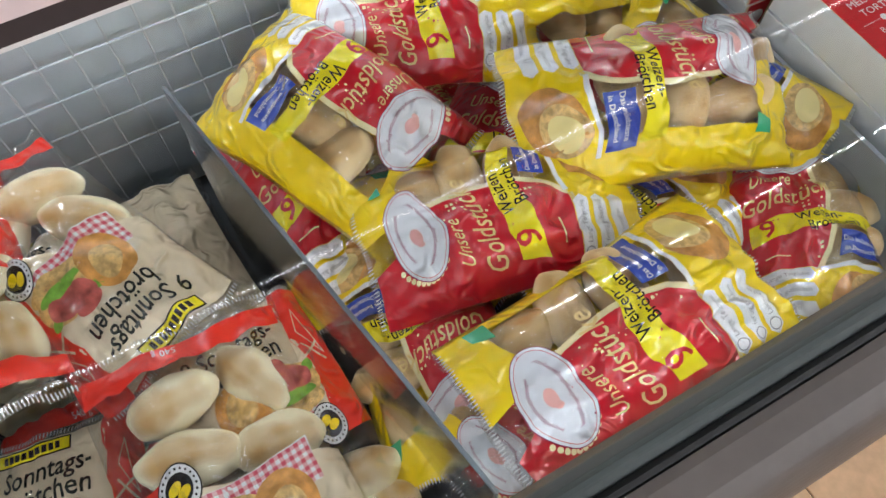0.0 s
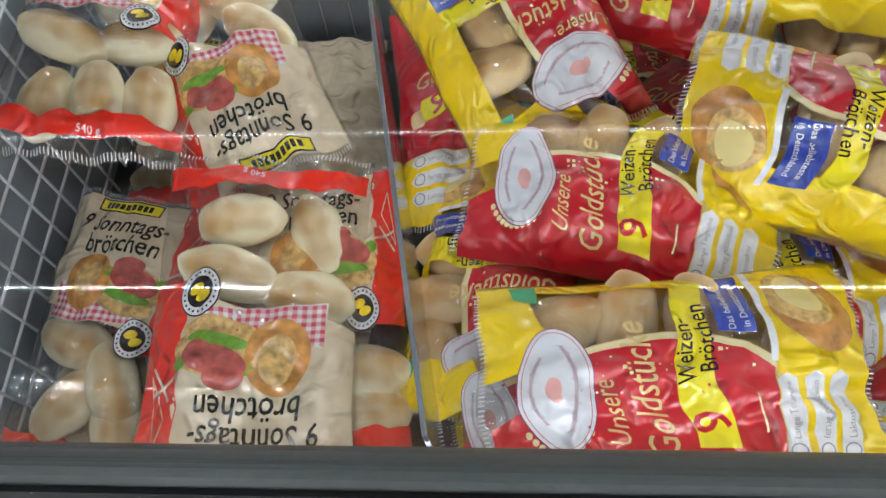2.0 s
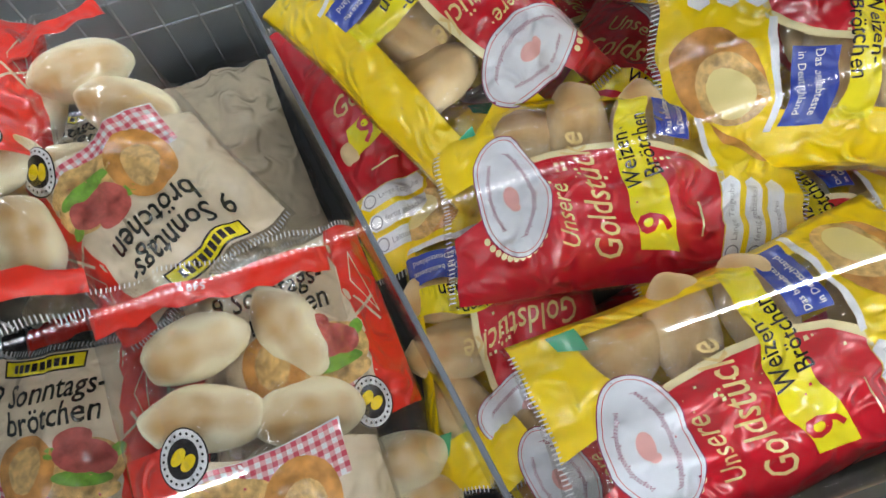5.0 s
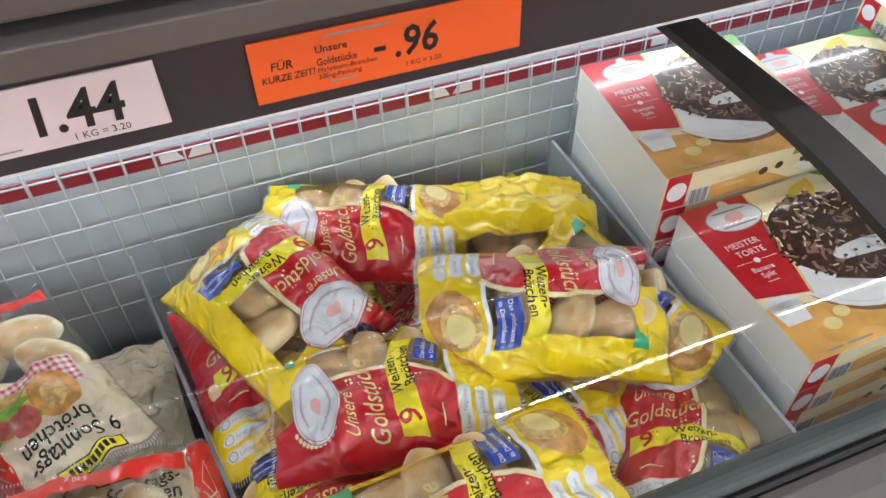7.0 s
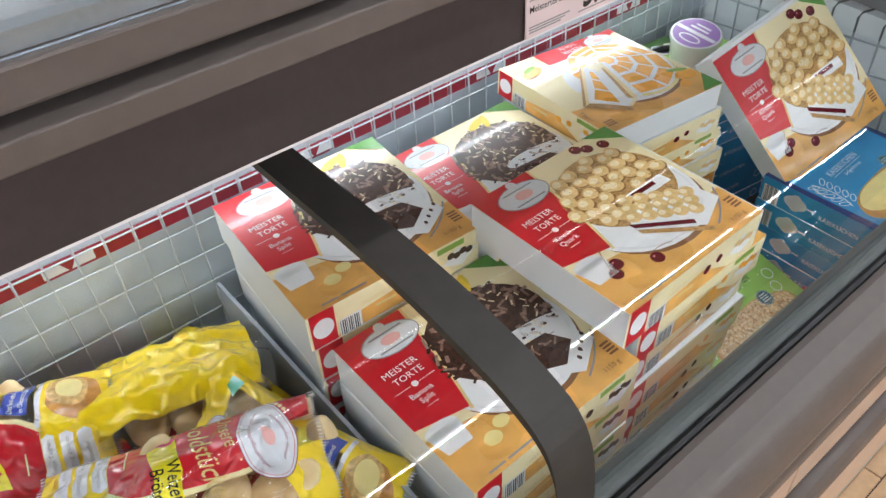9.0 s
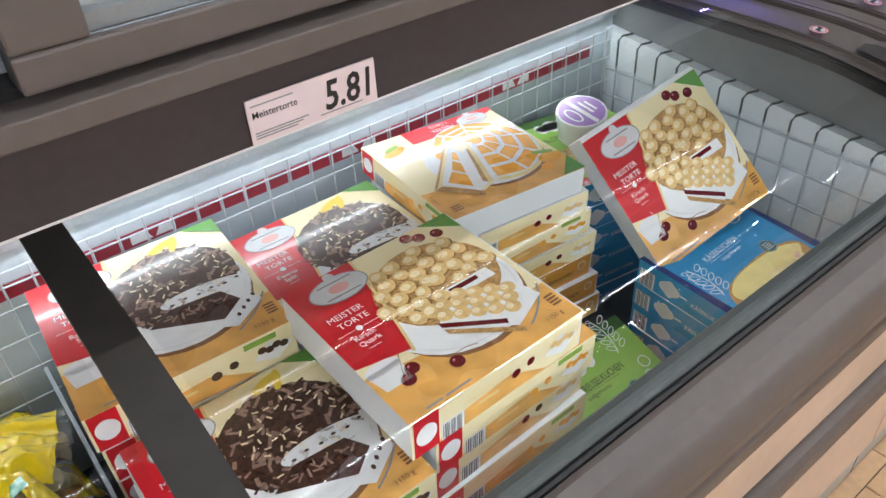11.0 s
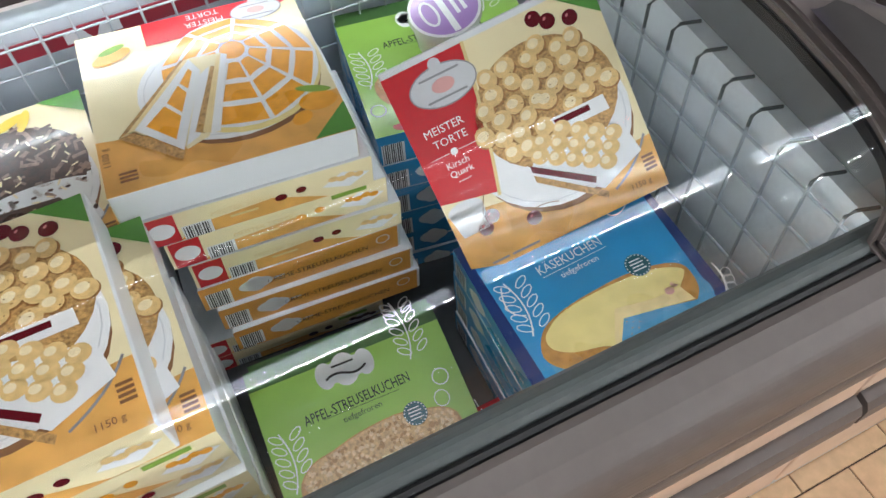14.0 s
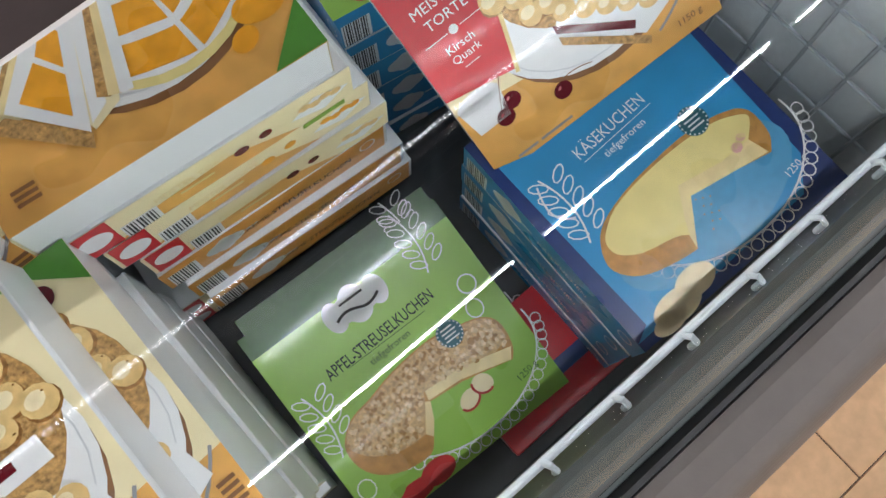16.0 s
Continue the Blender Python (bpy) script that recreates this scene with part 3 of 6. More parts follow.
def torte_print(kind):
    w, d = 0.29, 0.287
    P = Print()
    P.add("ground", I_CREAM, 1, rect(0, 0, w, d))
    P.add("table", I_WOOD, 2, [(0, 0), (w, 0), (w, 0.075), (0.20, 0.07), (0.10, 0.075), (0.0, 0.09)])
    P.add("plate_shade", I_BROWN, 3, ell(0.172, 0.128, 0.110, 0.098))
    P.add("plate", I_WHITE, 4, ell(0.170, 0.138, 0.113, 0.100))
    P.add("plate_ring", I_SILVER, 5, stroke(ell(0.170, 0.138, 0.105, 0.092), 0.0014, True))
    if kind == "cherry":
        P.add("cake_ground", I_CRUMB, 6, ell(0.182, 0.172, 0.096, 0.082))
        a, b = [], []
        r = 0.0
        k = 0
        while k < 40:
            ang = k * 2.39996
            rad = 0.0137 * math.sqrt(k)
            x, y = 0.182 + 1.10 * rad * math.cos(ang), 0.174 + 0.94 * rad * math.sin(ang)
            k += 1
            if (x > 0.175 and y < 0.158) or y < 0.088:
                continue
            x, y = x + (rng.random() - 0.5) * 0.006, y + (rng.random() - 0.5) * 0.006
            s_ = 0.0124 + 0.0024 * rng.random()
            a.append((ell(x, y, s_, s_ * 0.88, rng.random() * 180, 13), ell(x + 0.001, y - 0.0028, s_ * 1.02, s_ * 0.9, 0, 13), ell(x - 0.0022, y + 0.0022, s_ * 0.58, s_ * 0.46, 30 * rng.random(), 10)))
        P.add("dollop_shade", I_CRUMB2, 7, *[q[1] for q in a])
        P.add("dollops", I_DOLLOP, 8, *[q[0] for q in a])
        P.add("pale_dollops", I_DOLLOP2, 9, *[q[2] for q in a])
        b = [ell(0.182 + 0.094 * (rng.random() * 2 - 1), 0.172 + 0.08 * (rng.random() * 2 - 1), 0.0008 + 0.001 * rng.random(), 0.0008, 0, 5) for _ in range(70)]
        P.add("crumb_specks", I_CRUMB2, 10, *[q for q in b if ((q[0][0] - 0.182) / 0.094) ** 2 + ((q[0][1] - 0.172) / 0.08) ** 2 < 1 and not (q[0][0] > 0.175 and q[0][1] < 0.158)])
        P.add("slice_side", I_WHITE, 11, [(0.178, 0.150), (0.252, 0.150), (0.254, 0.128), (0.180, 0.128)], [(0.126, 0.098), (0.208, 0.034), (0.272, 0.060), (0.262, 0.104), (0.150, 0.126)])
        P.add("cherry_layer", I_CHERRY, 12, [(0.180, 0.147), (0.230, 0.146), (0.230, 0.138), (0.182, 0.138)], [(0.128, 0.096), (0.200, 0.046), (0.204, 0.054), (0.128, 0.106)])
        P.add("slice_base", I_CRUMB, 12, [(0.180, 0.129), (0.254, 0.129), (0.254, 0.124), (0.182, 0.124)], [(0.128, 0.082), (0.208, 0.020), (0.212, 0.028), (0.128, 0.092)])
        P.add("slice_dollops", I_DOLLOP, 13, *[ell(0.146 + 0.020 * i + 0.010 * j, 0.112 - 0.0115 * i + 0.016 * j, 0.0126, 0.0112, n=13) for i in range(5) for j in range(3) if 0.146 + 0.020 * i + 0.010 * j < 0.252])
        P.add("slice_tips", I_DOLLOP2, 14, *[ell(0.143 + 0.020 * i + 0.010 * j, 0.115 - 0.0115 * i + 0.016 * j, 0.0062, 0.0052, n=9) for i in range(5) for j in range(3) if 0.146 + 0.020 * i + 0.010 * j < 0.252])
        ch = [ell(x, y, 0.0105, 0.010, n=14) for x, y in ((0.206, 0.274), (0.222, 0.264), (0.250, 0.256), (0.042, 0.056), (0.056, 0.068), (0.106, 0.040))]
        P.add("cherries", I_CHERRY, 9, *ch)
        P.add("cherry_glints", I_GLINT, 10, *[ell(q[0][0] - 0.013, q[0][1] + 0.004, 0.0026, 0.0016, 40, 8) for q in ch])
        P.add("cherry_stalks", I_BROWN, 9, *stroke(bez((0.042, 0.066), (0.05, 0.085), (0.058, 0.10)), 0.0012), *stroke(bez((0.106, 0.050), (0.125, 0.055), (0.145, 0.046)), 0.0012))
    elif kind == "banana":
        P.add("cake_ground", I_CHOC, 6, ell(0.182, 0.172, 0.096, 0.082))
        fl, fd = [], []
        for k in range(330):
            ang, rad = rng.random() * 6.283, math.sqrt(rng.random())
            x, y = 0.182 + 0.096 * rad * math.cos(ang), 0.172 + 0.083 * rad * math.sin(ang)
            le, wi = 0.004 + 0.006 * rng.random(), 0.0016 + 0.0016 * rng.random()
            (fl if k % 3 == 0 else fd).append(turned(rect(x - le, y - wi, x + le, y + wi), x, y, rng.random() * 180))
        P.add("dark_flakes", I_CHOC, 8, *fd)
        P.add("light_flakes", I_CHOC2, 9, *fl)
        P.add("cream_specks", I_DOLLOP2, 10, *[turned(rect(x - 0.005, y - 0.0012, x + 0.004, y + 0.0012), x, y, 57 * k) for k, (x, y) in enumerate([(0.182 + 0.085 * math.sqrt(((k * 37) % 61) / 61) * math.cos(k * 2.4), 0.174 + 0.07 * math.sqrt(((k * 37) % 61) / 61) * math.sin(k * 2.4)) for k in range(46)])])
        P.add("slice_side", I_WHITE, 9, ell(0.215, 0.128, 0.066, 0.018, -4), [(0.120, 0.094), (0.225, 0.034), (0.276, 0.066), (0.262, 0.108), (0.2, 0.11)])
        P.add("slice_top", I_CHOC, 10, [(0.122, 0.100), (0.215, 0.058), (0.250, 0.084), (0.232, 0.116), (0.160, 0.122)], *[ell(0.235 + 0.011 * i, 0.055 + 0.009 * i, 0.0030, 0.0042, n=8) for i in range(4)], *[ell(0.165 + 0.02 * i, 0.128 + 0.003 * (i % 2), 0.0036, 0.0024, n=7) for i in range(6)])
        P.add("slice_flakes", I_CHOC2, 11, *[turned(rect(0.150 + 0.008 * i - 0.007, 0.104 - 0.004 * (i % 4) - 0.0015, 0.150 + 0.008 * i + 0.007, 0.1055 - 0.004 * (i % 4)), 0.150 + 0.008 * i, 0.100, 40 * i) for i in range(11)])
        P.add("bananas", I_YELLOW, 9, ell(0.195, 0.265, 0.024, 0.008, 25), ell(0.215, 0.262, 0.020, 0.007, 70))
        P.add("banana_slices", I_CAKE, 9, ell(0.066, 0.040, 0.013, 0.010), ell(0.090, 0.052, 0.012, 0.009))
    if kind in ("cherry", "banana"):
        P.add("red_field", I_RED, 6, [(0, d), (0.112, d)] + bez((0.112, d), (0.102, 0.19), (0.076, 0.094), 8) + [(0.0, 0.110)])
        P.add("gold_edge", I_GOLD, 7, *stroke(bez((0.113, d), (0.103, 0.19), (0.077, 0.090), 8), 0.0045))
        plaque(P, 0.070, 0.250, 0.92)
        P.layers[-4:] = [(n, m, l + 5, v, f) for n, m, l, v, f in P.layers[-4:]]
        P.add("title", I_WHITE, 8, *words("MEISTER", 0.047, 0.196, 0.0150), *words("TORTE", 0.049, 0.179, 0.0150))
        P.add("title_rule", I_WHITE, 8, rect(0.014, 0.167, 0.040, 0.1678), rect(0.054, 0.167, 0.080, 0.1678), ell(0.047, 0.1675, 0.005, 0.005, n=10))
        two = ("Kirsch", "Quark") if kind == "cherry" else ("Banana", "Split")
        P.add("subtitle", I_WHITE, 8, *words(two[0], 0.045, 0.148, 0.0125), *words(two[1], 0.045, 0.136, 0.0125), rect(0.036, 0.128, 0.054, 0.1288))
        P.add("pot", I_WHITE, 9, ell(0.028, 0.092, 0.025, 0.011), [(0.003, 0.092), (0.053, 0.092), (0.048, 0.056), (0.010, 0.056)])
        P.add("green_corner", I_GREEN, 9, [(0.235, d), (w, d), (w, 0.245)])
        P.add("weight", I_BROWN, 9, *words("1150 g", 0.255, 0.014, 0.011), *[rect(0.268, 0.030 + 0.006 * k, 0.284, 0.0335 + 0.006 * k) for k in range(4)])
        P.add("small_print", I_GREY, 6, rect(0.03, 0.006, 0.055, 0.009), rect(0.06, 0.006, 0.10, 0.009))
        P.add("fork", I_GREY, 9, *stroke(bez((0.222, 0.026), (0.262, 0.045), (0.282, 0.078)), 0.003))
    else:
        cx, sxx, syy = 0.186, 0.98, 1.04
        mid = lambda r_: 0.200 - 0.46 * r_
        P.add("cake_side", I_CAKE, 6, ell(cx, mid(0.1) - 0.010, 0.100, 0.103))
        P.add("cake_ground", I_WHITE, 7, ell(cx, mid(0.1), 0.100, 0.104))
        fields = []
        for ring, (r0, r1) in enumerate(((0.0, 0.017), (0.023, 0.044), (0.050, 0.071), (0.077, 0.098))):
            for k in range(9 if ring else 1):
                a0, a1 = (40 * k + 1.5 + 2.0 / (ring + 0.6), 40 * k + 38.5 - 2.0 / (ring + 0.6)) if ring else (0, 359)
                arc = [a0 + (a1 - a0) * q / 12 for q in range(13)]
                bow = [(0.0035 if ring else 0.0) * math.sin(math.pi * q / 12) for q in range(13)]
                out_ = [(cx + (r1 - c) * math.cos(radians(q)) * sxx, mid(r1) + (r1 - c) * math.sin(radians(q)) * syy) for q, c in zip(arc, bow)]
                in_ = [(cx + (r0 - c * 0.7) * math.cos(radians(q)) * sxx, mid(r0) + (r0 - c * 0.7) * math.sin(radians(q)) * syy) for q, c in zip(arc, bow)]
                fields.append(out_ + in_[::-1] if ring else out_)
        P.add("orange_fields", I_ORANGE, 8, *fields)
        P.add("cut_gap", I_CREAM, 9, [(0.098, 0.040), (0.080, 0.100), (0.128, 0.196), (0.172, 0.192), (0.126, 0.052)])
        P.add("plate_part", I_WHITE, 10, [(0.098, 0.046), (0.136, 0.160), (0.152, 0.172), (0.116, 0.056)])
        P.add("slice_crumb", I_CRUMB, 11, [(0.112, 0.064), (0.122, 0.058), (0.160, 0.168), (0.154, 0.172)], [(0.026, 0.086), (0.090, 0.026), (0.095, 0.040), (0.045, 0.090)], [(0.026, 0.086), (0.040, 0.092), (0.128, 0.194), (0.120, 0.196)])
        P.add("slice_cream", I_CUTCAKE, 12, [(0.120, 0.060), (0.130, 0.056), (0.172, 0.190), (0.164, 0.186)], [(0.036, 0.090), (0.050, 0.094), (0.131, 0.192), (0.124, 0.195)])
        P.add("slice_top", I_WHITE, 13, [(0.046, 0.093), (0.094, 0.040), (0.140, 0.168), (0.130, 0.194)], [(0.129, 0.057), (0.140, 0.054), (0.178, 0.186), (0.171, 0.190)])
        P.add("slice_fields", I_ORANGE, 14, [(0.060, 0.094), (0.089, 0.060), (0.102, 0.096), (0.086, 0.120)], [(0.090, 0.124), (0.104, 0.102), (0.116, 0.134), (0.108, 0.150)], [(0.111, 0.153), (0.119, 0.140), (0.130, 0.170), (0.126, 0.176)])
        P.add("fruit", I_ORANGE, 9, ell(0.262, 0.062, 0.024, 0.016), ell(0.236, 0.040, 0.014, 0.010, 30), ell(0.040, 0.235, 0.026, 0.012, 20))
        P.add("leaves", I_LEAF, 10, ell(0.262, 0.084, 0.022, 0.006, -20), ell(0.042, 0.248, 0.018, 0.006, 20))
        P.add("green_corner", I_GREEN, 10, [(0.24, 0.0), (w, 0.0), (w, 0.050)])
        P.add("red_field", I_RED, 6, [(0.085, d), (w, d), (w, 0.272), (0.262, 0.262)] + bez((0.262, 0.262), (0.18, 0.236), (0.085, 0.240), 8))
        P.add("title", I_WHITE, 8, *words("MEISTER", 0.165, 0.266, 0.014, 180), *words("TORTE", 0.165, 0.282, 0.014, 180))
        plaque(P, 0.235, 0.262, 0.7)
        P.layers[-4:] = [(n, m, l + 6, v, f) for n, m, l, v, f in P.layers[-4:]]
        P.add("weight", I_BROWN, 9, *words("1100 g", 0.012, 0.06, 0.012, 90), *[rect(0.018, 0.016 + 0.006 * k, 0.038, 0.0195 + 0.006 * k) for k in range(3)])
    return P


def side_print(kind, h):
    """The long printed side of a torte box, 0.29 by h."""
    P = Print()
    w = 0.29
    P.add("side_ground", I_CREAM, 1, rect(0, -h, w, 0))
    P.add("side_glow", I_WOOD, 2, [(0.04, -h), (0.23, -h), (0.16, -h * 0.45), (0.06, -h * 0.6)])
    P.add("side_red", I_RED, 3, rect(0.004, -h, 0.042, 0))
    P.add("side_plaque", I_WHITE, 4, ell(0.023, -h / 2, 0.016, h * 0.28))
    P.add("barcode", I_WHITE, 3, rect(0.046, -h, 0.082, -h * 0.52))
    P.add("barcode_bars", BLACKINK, 4, *[rect(0.048 + 0.0032 * k, -h, 0.048 + 0.0032 * k + (0.0018 if k % 3 else 0.001), -h * 0.56) for k in range(10)])
    P.add("side_slice", I_WHITE, 4, [(0.222, -h * 0.62), (0.258, -h * 0.85), (0.286, -h * 0.5), (0.250, -h * 0.25)])
    P.add("side_topping", {"cherry": I_DOLLOP, "banana": I_CHOC}.get(kind, I_ORANGE), 5, *[ell(0.238 + 0.011 * i, -h * (0.42 + 0.06 * (i % 2)), 0.007, h * 0.10, n=9) for i in range(4)])
    P.add("side_fruit", {"cherry": I_CHERRY, "banana": I_CHOC}.get(kind, I_ORANGE), 4, ell(0.170, -h * 0.52, 0.008, h * 0.12, n=10), ell(0.196, -h * 0.45, 0.007, h * 0.11, n=10))
    P.add("side_label", I_LEAF, 4, [(0.214, -h * 0.06), (0.262, -h * 0.06), (0.262, -h * 0.22), (0.214, -h * 0.22)]) if kind != "cherry" else None
    P.add("side_words", I_GOLD, 3, *words("MEISTER TORTE", 0.122, -h * 0.45, 0.011), rect(0.105, -h * 0.70, 0.140, -h * 0.62))
    return P


def cake_print(kind):
    w, d = 0.292, 0.285
    P = Print()
    top, dark = (I_BLUE, I_NAVY) if kind == "cheese" else (I_APPLE, I_DGREEN)
    P.add("ground", top, 1, rect(0, 0, w, d))
    P.add("dark_edge", dark, 2, [(0, 0), (w, 0), (w, d), (w - 0.010, d), (w - 0.02, 0.05), (w - 0.05, 0.016), (0, 0.010)] if kind == "cheese" else [(0, d), (w, d), (w, d - 0.028), (0, d - 0.03)])
    ex, ey, rx, ry = 0.165, 0.055, 0.125, 0.078
    if kind == "cheese":
        P.add("dark_side", dark, 2, [(0, 0.01), (0.02, 0.02), (0.012, d), (0, d)])
        body = smooth_profile([(0.115, 0.044), (0.092, 0.047), (0.059, 0.056), (0.040, 0.069), (0.031, 0.088), (0.040, 0.111), (0.059, 0.127), (0.098, 0.138), (0.142, 0.143), (0.185, 0.145), (0.224, 0.141), (0.253, 0.132), (0.264, 0.120), (0.265, 0.104), (0.261, 0.085), (0.249, 0.071)], 3)
        P.add("plate", I_ICEPRINT, 3, ell(0.155, 0.075, 0.122, 0.058, 4, 32))
        P.add("crust", I_CRUST, 4, body + [(0.207, 0.080), (0.149, 0.090)])
        P.add("cut_face", I_CUTCAKE, 5, [(0.146, 0.107), (0.200, 0.097), (0.240, 0.097), (0.247, 0.073), (0.207, 0.080), (0.149, 0.090)], [(0.146, 0.107), (0.149, 0.090), (0.132, 0.067), (0.115, 0.045), (0.118, 0.060), (0.125, 0.074)])
        P.add("filling", I_CAKE, 6, smooth_profile([(0.119, 0.060), (0.105, 0.068), (0.068, 0.077), (0.047, 0.092), (0.045, 0.107), (0.054, 0.118), (0.078, 0.131), (0.118, 0.138), (0.170, 0.140), (0.219, 0.136), (0.248, 0.126), (0.259, 0.115), (0.240, 0.097)], 3) + [(0.200, 0.097), (0.146, 0.107), (0.125, 0.073)])
        P.add("crumbs", I_CRUST, 7, *[ell(0.150 + 0.004 * ((k * 7) % 5) - 0.0008 * k, 0.084 - 0.0035 * k, 0.0012, 0.0010, 0, 6) for k in range(11)])
        P.add("title", I_WHITE, 5, *words("KÄSEKUCHEN", 0.136, 0.197, 0.0200, 3, "CENTER", 0, 0.80), *words("tiefgefroren", 0.140, 0.179, 0.0125, 3))
        P.add("title_rule", I_WHITE, 5, turned(rect(0.088, 0.1915, 0.188, 0.1923), 0.138, 0.192, 3))
        P.add("blossom", I_DOLLOP2, 6, ell(0.058, 0.014, 0.030, 0.016), ell(0.09, 0.022, 0.025, 0.015), ell(0.04, 0.006, 0.02, 0.010))
        P.add("flowers", I_PINK, 6, ell(0.224, 0.098, 0.007, 0.006, n=8), ell(0.235, 0.104, 0.006, 0.005, n=8))
        sx, sy = 0.209, 0.150
    else:
        body = smooth_profile([(0.116, 0.049), (0.102, 0.037), (0.067, 0.041), (0.040, 0.056), (0.026, 0.078), (0.025, 0.104), (0.038, 0.121), (0.056, 0.131), (0.085, 0.136), (0.124, 0.145), (0.182, 0.149), (0.222, 0.141), (0.250, 0.132), (0.264, 0.118), (0.266, 0.097), (0.261, 0.077), (0.252, 0.066)], 3) + [(0.185, 0.083), (0.139, 0.088), (0.130, 0.067)]
        P.add("crust", I_CRUST, 4, body)
        P.add("cut_face", I_CUTCAKE, 5, [(0.139, 0.090), (0.185, 0.086), (0.250, 0.067), (0.260, 0.080), (0.190, 0.100), (0.142, 0.104)], [(0.118, 0.052), (0.130, 0.067), (0.140, 0.088), (0.134, 0.092), (0.112, 0.060)])
        P.add("filling", I_RUSK, 6, smooth_profile([(0.112, 0.060), (0.080, 0.062), (0.047, 0.078), (0.030, 0.102), (0.038, 0.119), (0.056, 0.129), (0.085, 0.134), (0.124, 0.143), (0.182, 0.147), (0.222, 0.139), (0.250, 0.130), (0.262, 0.116), (0.262, 0.092)], 3) + [(0.240, 0.086), (0.190, 0.098), (0.140, 0.102), (0.132, 0.088)])
        cr, cr2 = [], []
        for k in range(620):
            x, y = 0.028 + 0.236 * rng.random(), 0.058 + 0.09 * rng.random()
            low = 0.104 - (x - 0.028) * 1.0 if x < 0.07 else 0.062 if x < 0.112 else 0.062 + (x - 0.112) * 1.6 if x < 0.14 else 0.104 - 0.010 * (x - 0.14) / 0.05
            high = 0.110 + (x - 0.028) * 0.6 if x < 0.06 else 0.129 + (x - 0.06) * 0.16 if x < 0.18 else 0.147 - (x - 0.18) * 0.28
            if low + 0.002 < y < high - 0.002:
                (cr if k % 2 else cr2).append(ell(x, y, 0.0020 + 0.0022 * rng.random(), 0.0018 + 0.0014 * rng.random(), rng.random() * 180, 6))
        P.add("dark_crumbs", I_STREUSEL, 7, *cr2)
        P.add("crumbs", I_RUSK2, 8, *cr)
        P.add("apple_slices", I_DOLLOP2, 6, ell(0.180, 0.060, 0.015, 0.011, 20), ell(0.204, 0.066, 0.014, 0.012, -30))
        P.add("apple_skins", I_APPLERED, 7, *stroke(ell(0.180, 0.060, 0.015, 0.011, 20, 16, 180, 330), 0.003), *stroke(ell(0.204, 0.066, 0.014, 0.012, -30, 16, 180, 330), 0.003))
        P.add("apple_behind", I_APPLERED, 5, ell(0.098, 0.016, 0.024, 0.015)).add("apple_picture", I_APPLERED, 6, ell(0.060, 0.013, 0.031, 0.0125)).add("apple_leaf", I_LEAF, 7, ell(0.040, 0.024, 0.018, 0.006, 15))
        P.add("title", BLACKINK, 5, *words("APFEL-STREUSELKUCHEN", 0.140, 0.183, 0.0215, 2, "CENTER", 0, 0.66, 0.006), *words("tiefgefroren", 0.140, 0.166, 0.0125, 2))
        P.add("title_rule", BLACKINK, 5, rect(0.085, 0.1795, 0.20, 0.1802))
        P.add("maker_plaque", I_WHITE, 5, ell(0.138, 0.238, 0.042, 0.017), ell(0.138, 0.238, 0.020, 0.025), ell(0.108, 0.238, 0.014, 0.020), ell(0.168, 0.238, 0.014, 0.020))
        P.add("plaque_bars", BLACKINK, 6, *stroke(bez((0.108, 0.232), (0.122, 0.240), (0.138, 0.232), 6), 0.0035), *stroke(bez((0.138, 0.232), (0.152, 0.224), (0.168, 0.234), 6), 0.0035), rect(0.120, 0.2455, 0.154, 0.2485))
        sx, sy = 0.208, 0.139
    P.add("seal", I_TEAL, 8, ell(sx, sy, 0.0175, 0.0175))
    P.add("seal_edge", I_WHITE, 9, *[ell(sx + 0.0158 * math.cos(k * 0.314), sy + 0.0158 * math.sin(k * 0.314), 0.0012, 0.0012, n=5) for k in range(20)], *[rect(sx - 0.010 + 0.001 * (k % 2), sy - 0.008 + 0.005 * k, sx + 0.010 - 0.002 * (k % 2), sy - 0.0062 + 0.005 * k) for k in range(4)])
    lace = []
    for k in range(22):
        a = radians(-152 + 7.0 * k)
        x, y = ex + 0.014 + rx * 1.02 * math.cos(a), ey + 0.042 + ry * 1.15 * math.sin(a)
        lace += stroke(ell(x, y, 0.0068, 0.0068, n=10), 0.0014, True)
    lace += stroke([(ex + 0.014 + rx * 0.96 * math.cos(radians(-160 + 8 * k)), ey + 0.042 + ry * 1.05 * math.sin(radians(-160 + 8 * k))) for k in range(22)], 0.0022)
    P.add("lace", I_WHITE, 3, *[[(x, max(y, 0.001)) for x, y in q] for q in lace])
    fl = []
    for bx, by, sgn in (((0.034, 0.12, 1),) if kind == "cheese" else ((0.018, 0.10, 1), (0.232, 0.215, 1))):
        fl += stroke(bez((bx, by), (bx + 0.02, by + 0.04), (bx + 0.002, by + 0.085), 8), 0.0022)
        for k in range(5):
            for sg in (-1, 1):
                fl += stroke(ell(bx + 0.010 + sg * 0.014, by + 0.014 + 0.016 * k, 0.011, 0.005, sg * 35, 9), 0.0016, True)
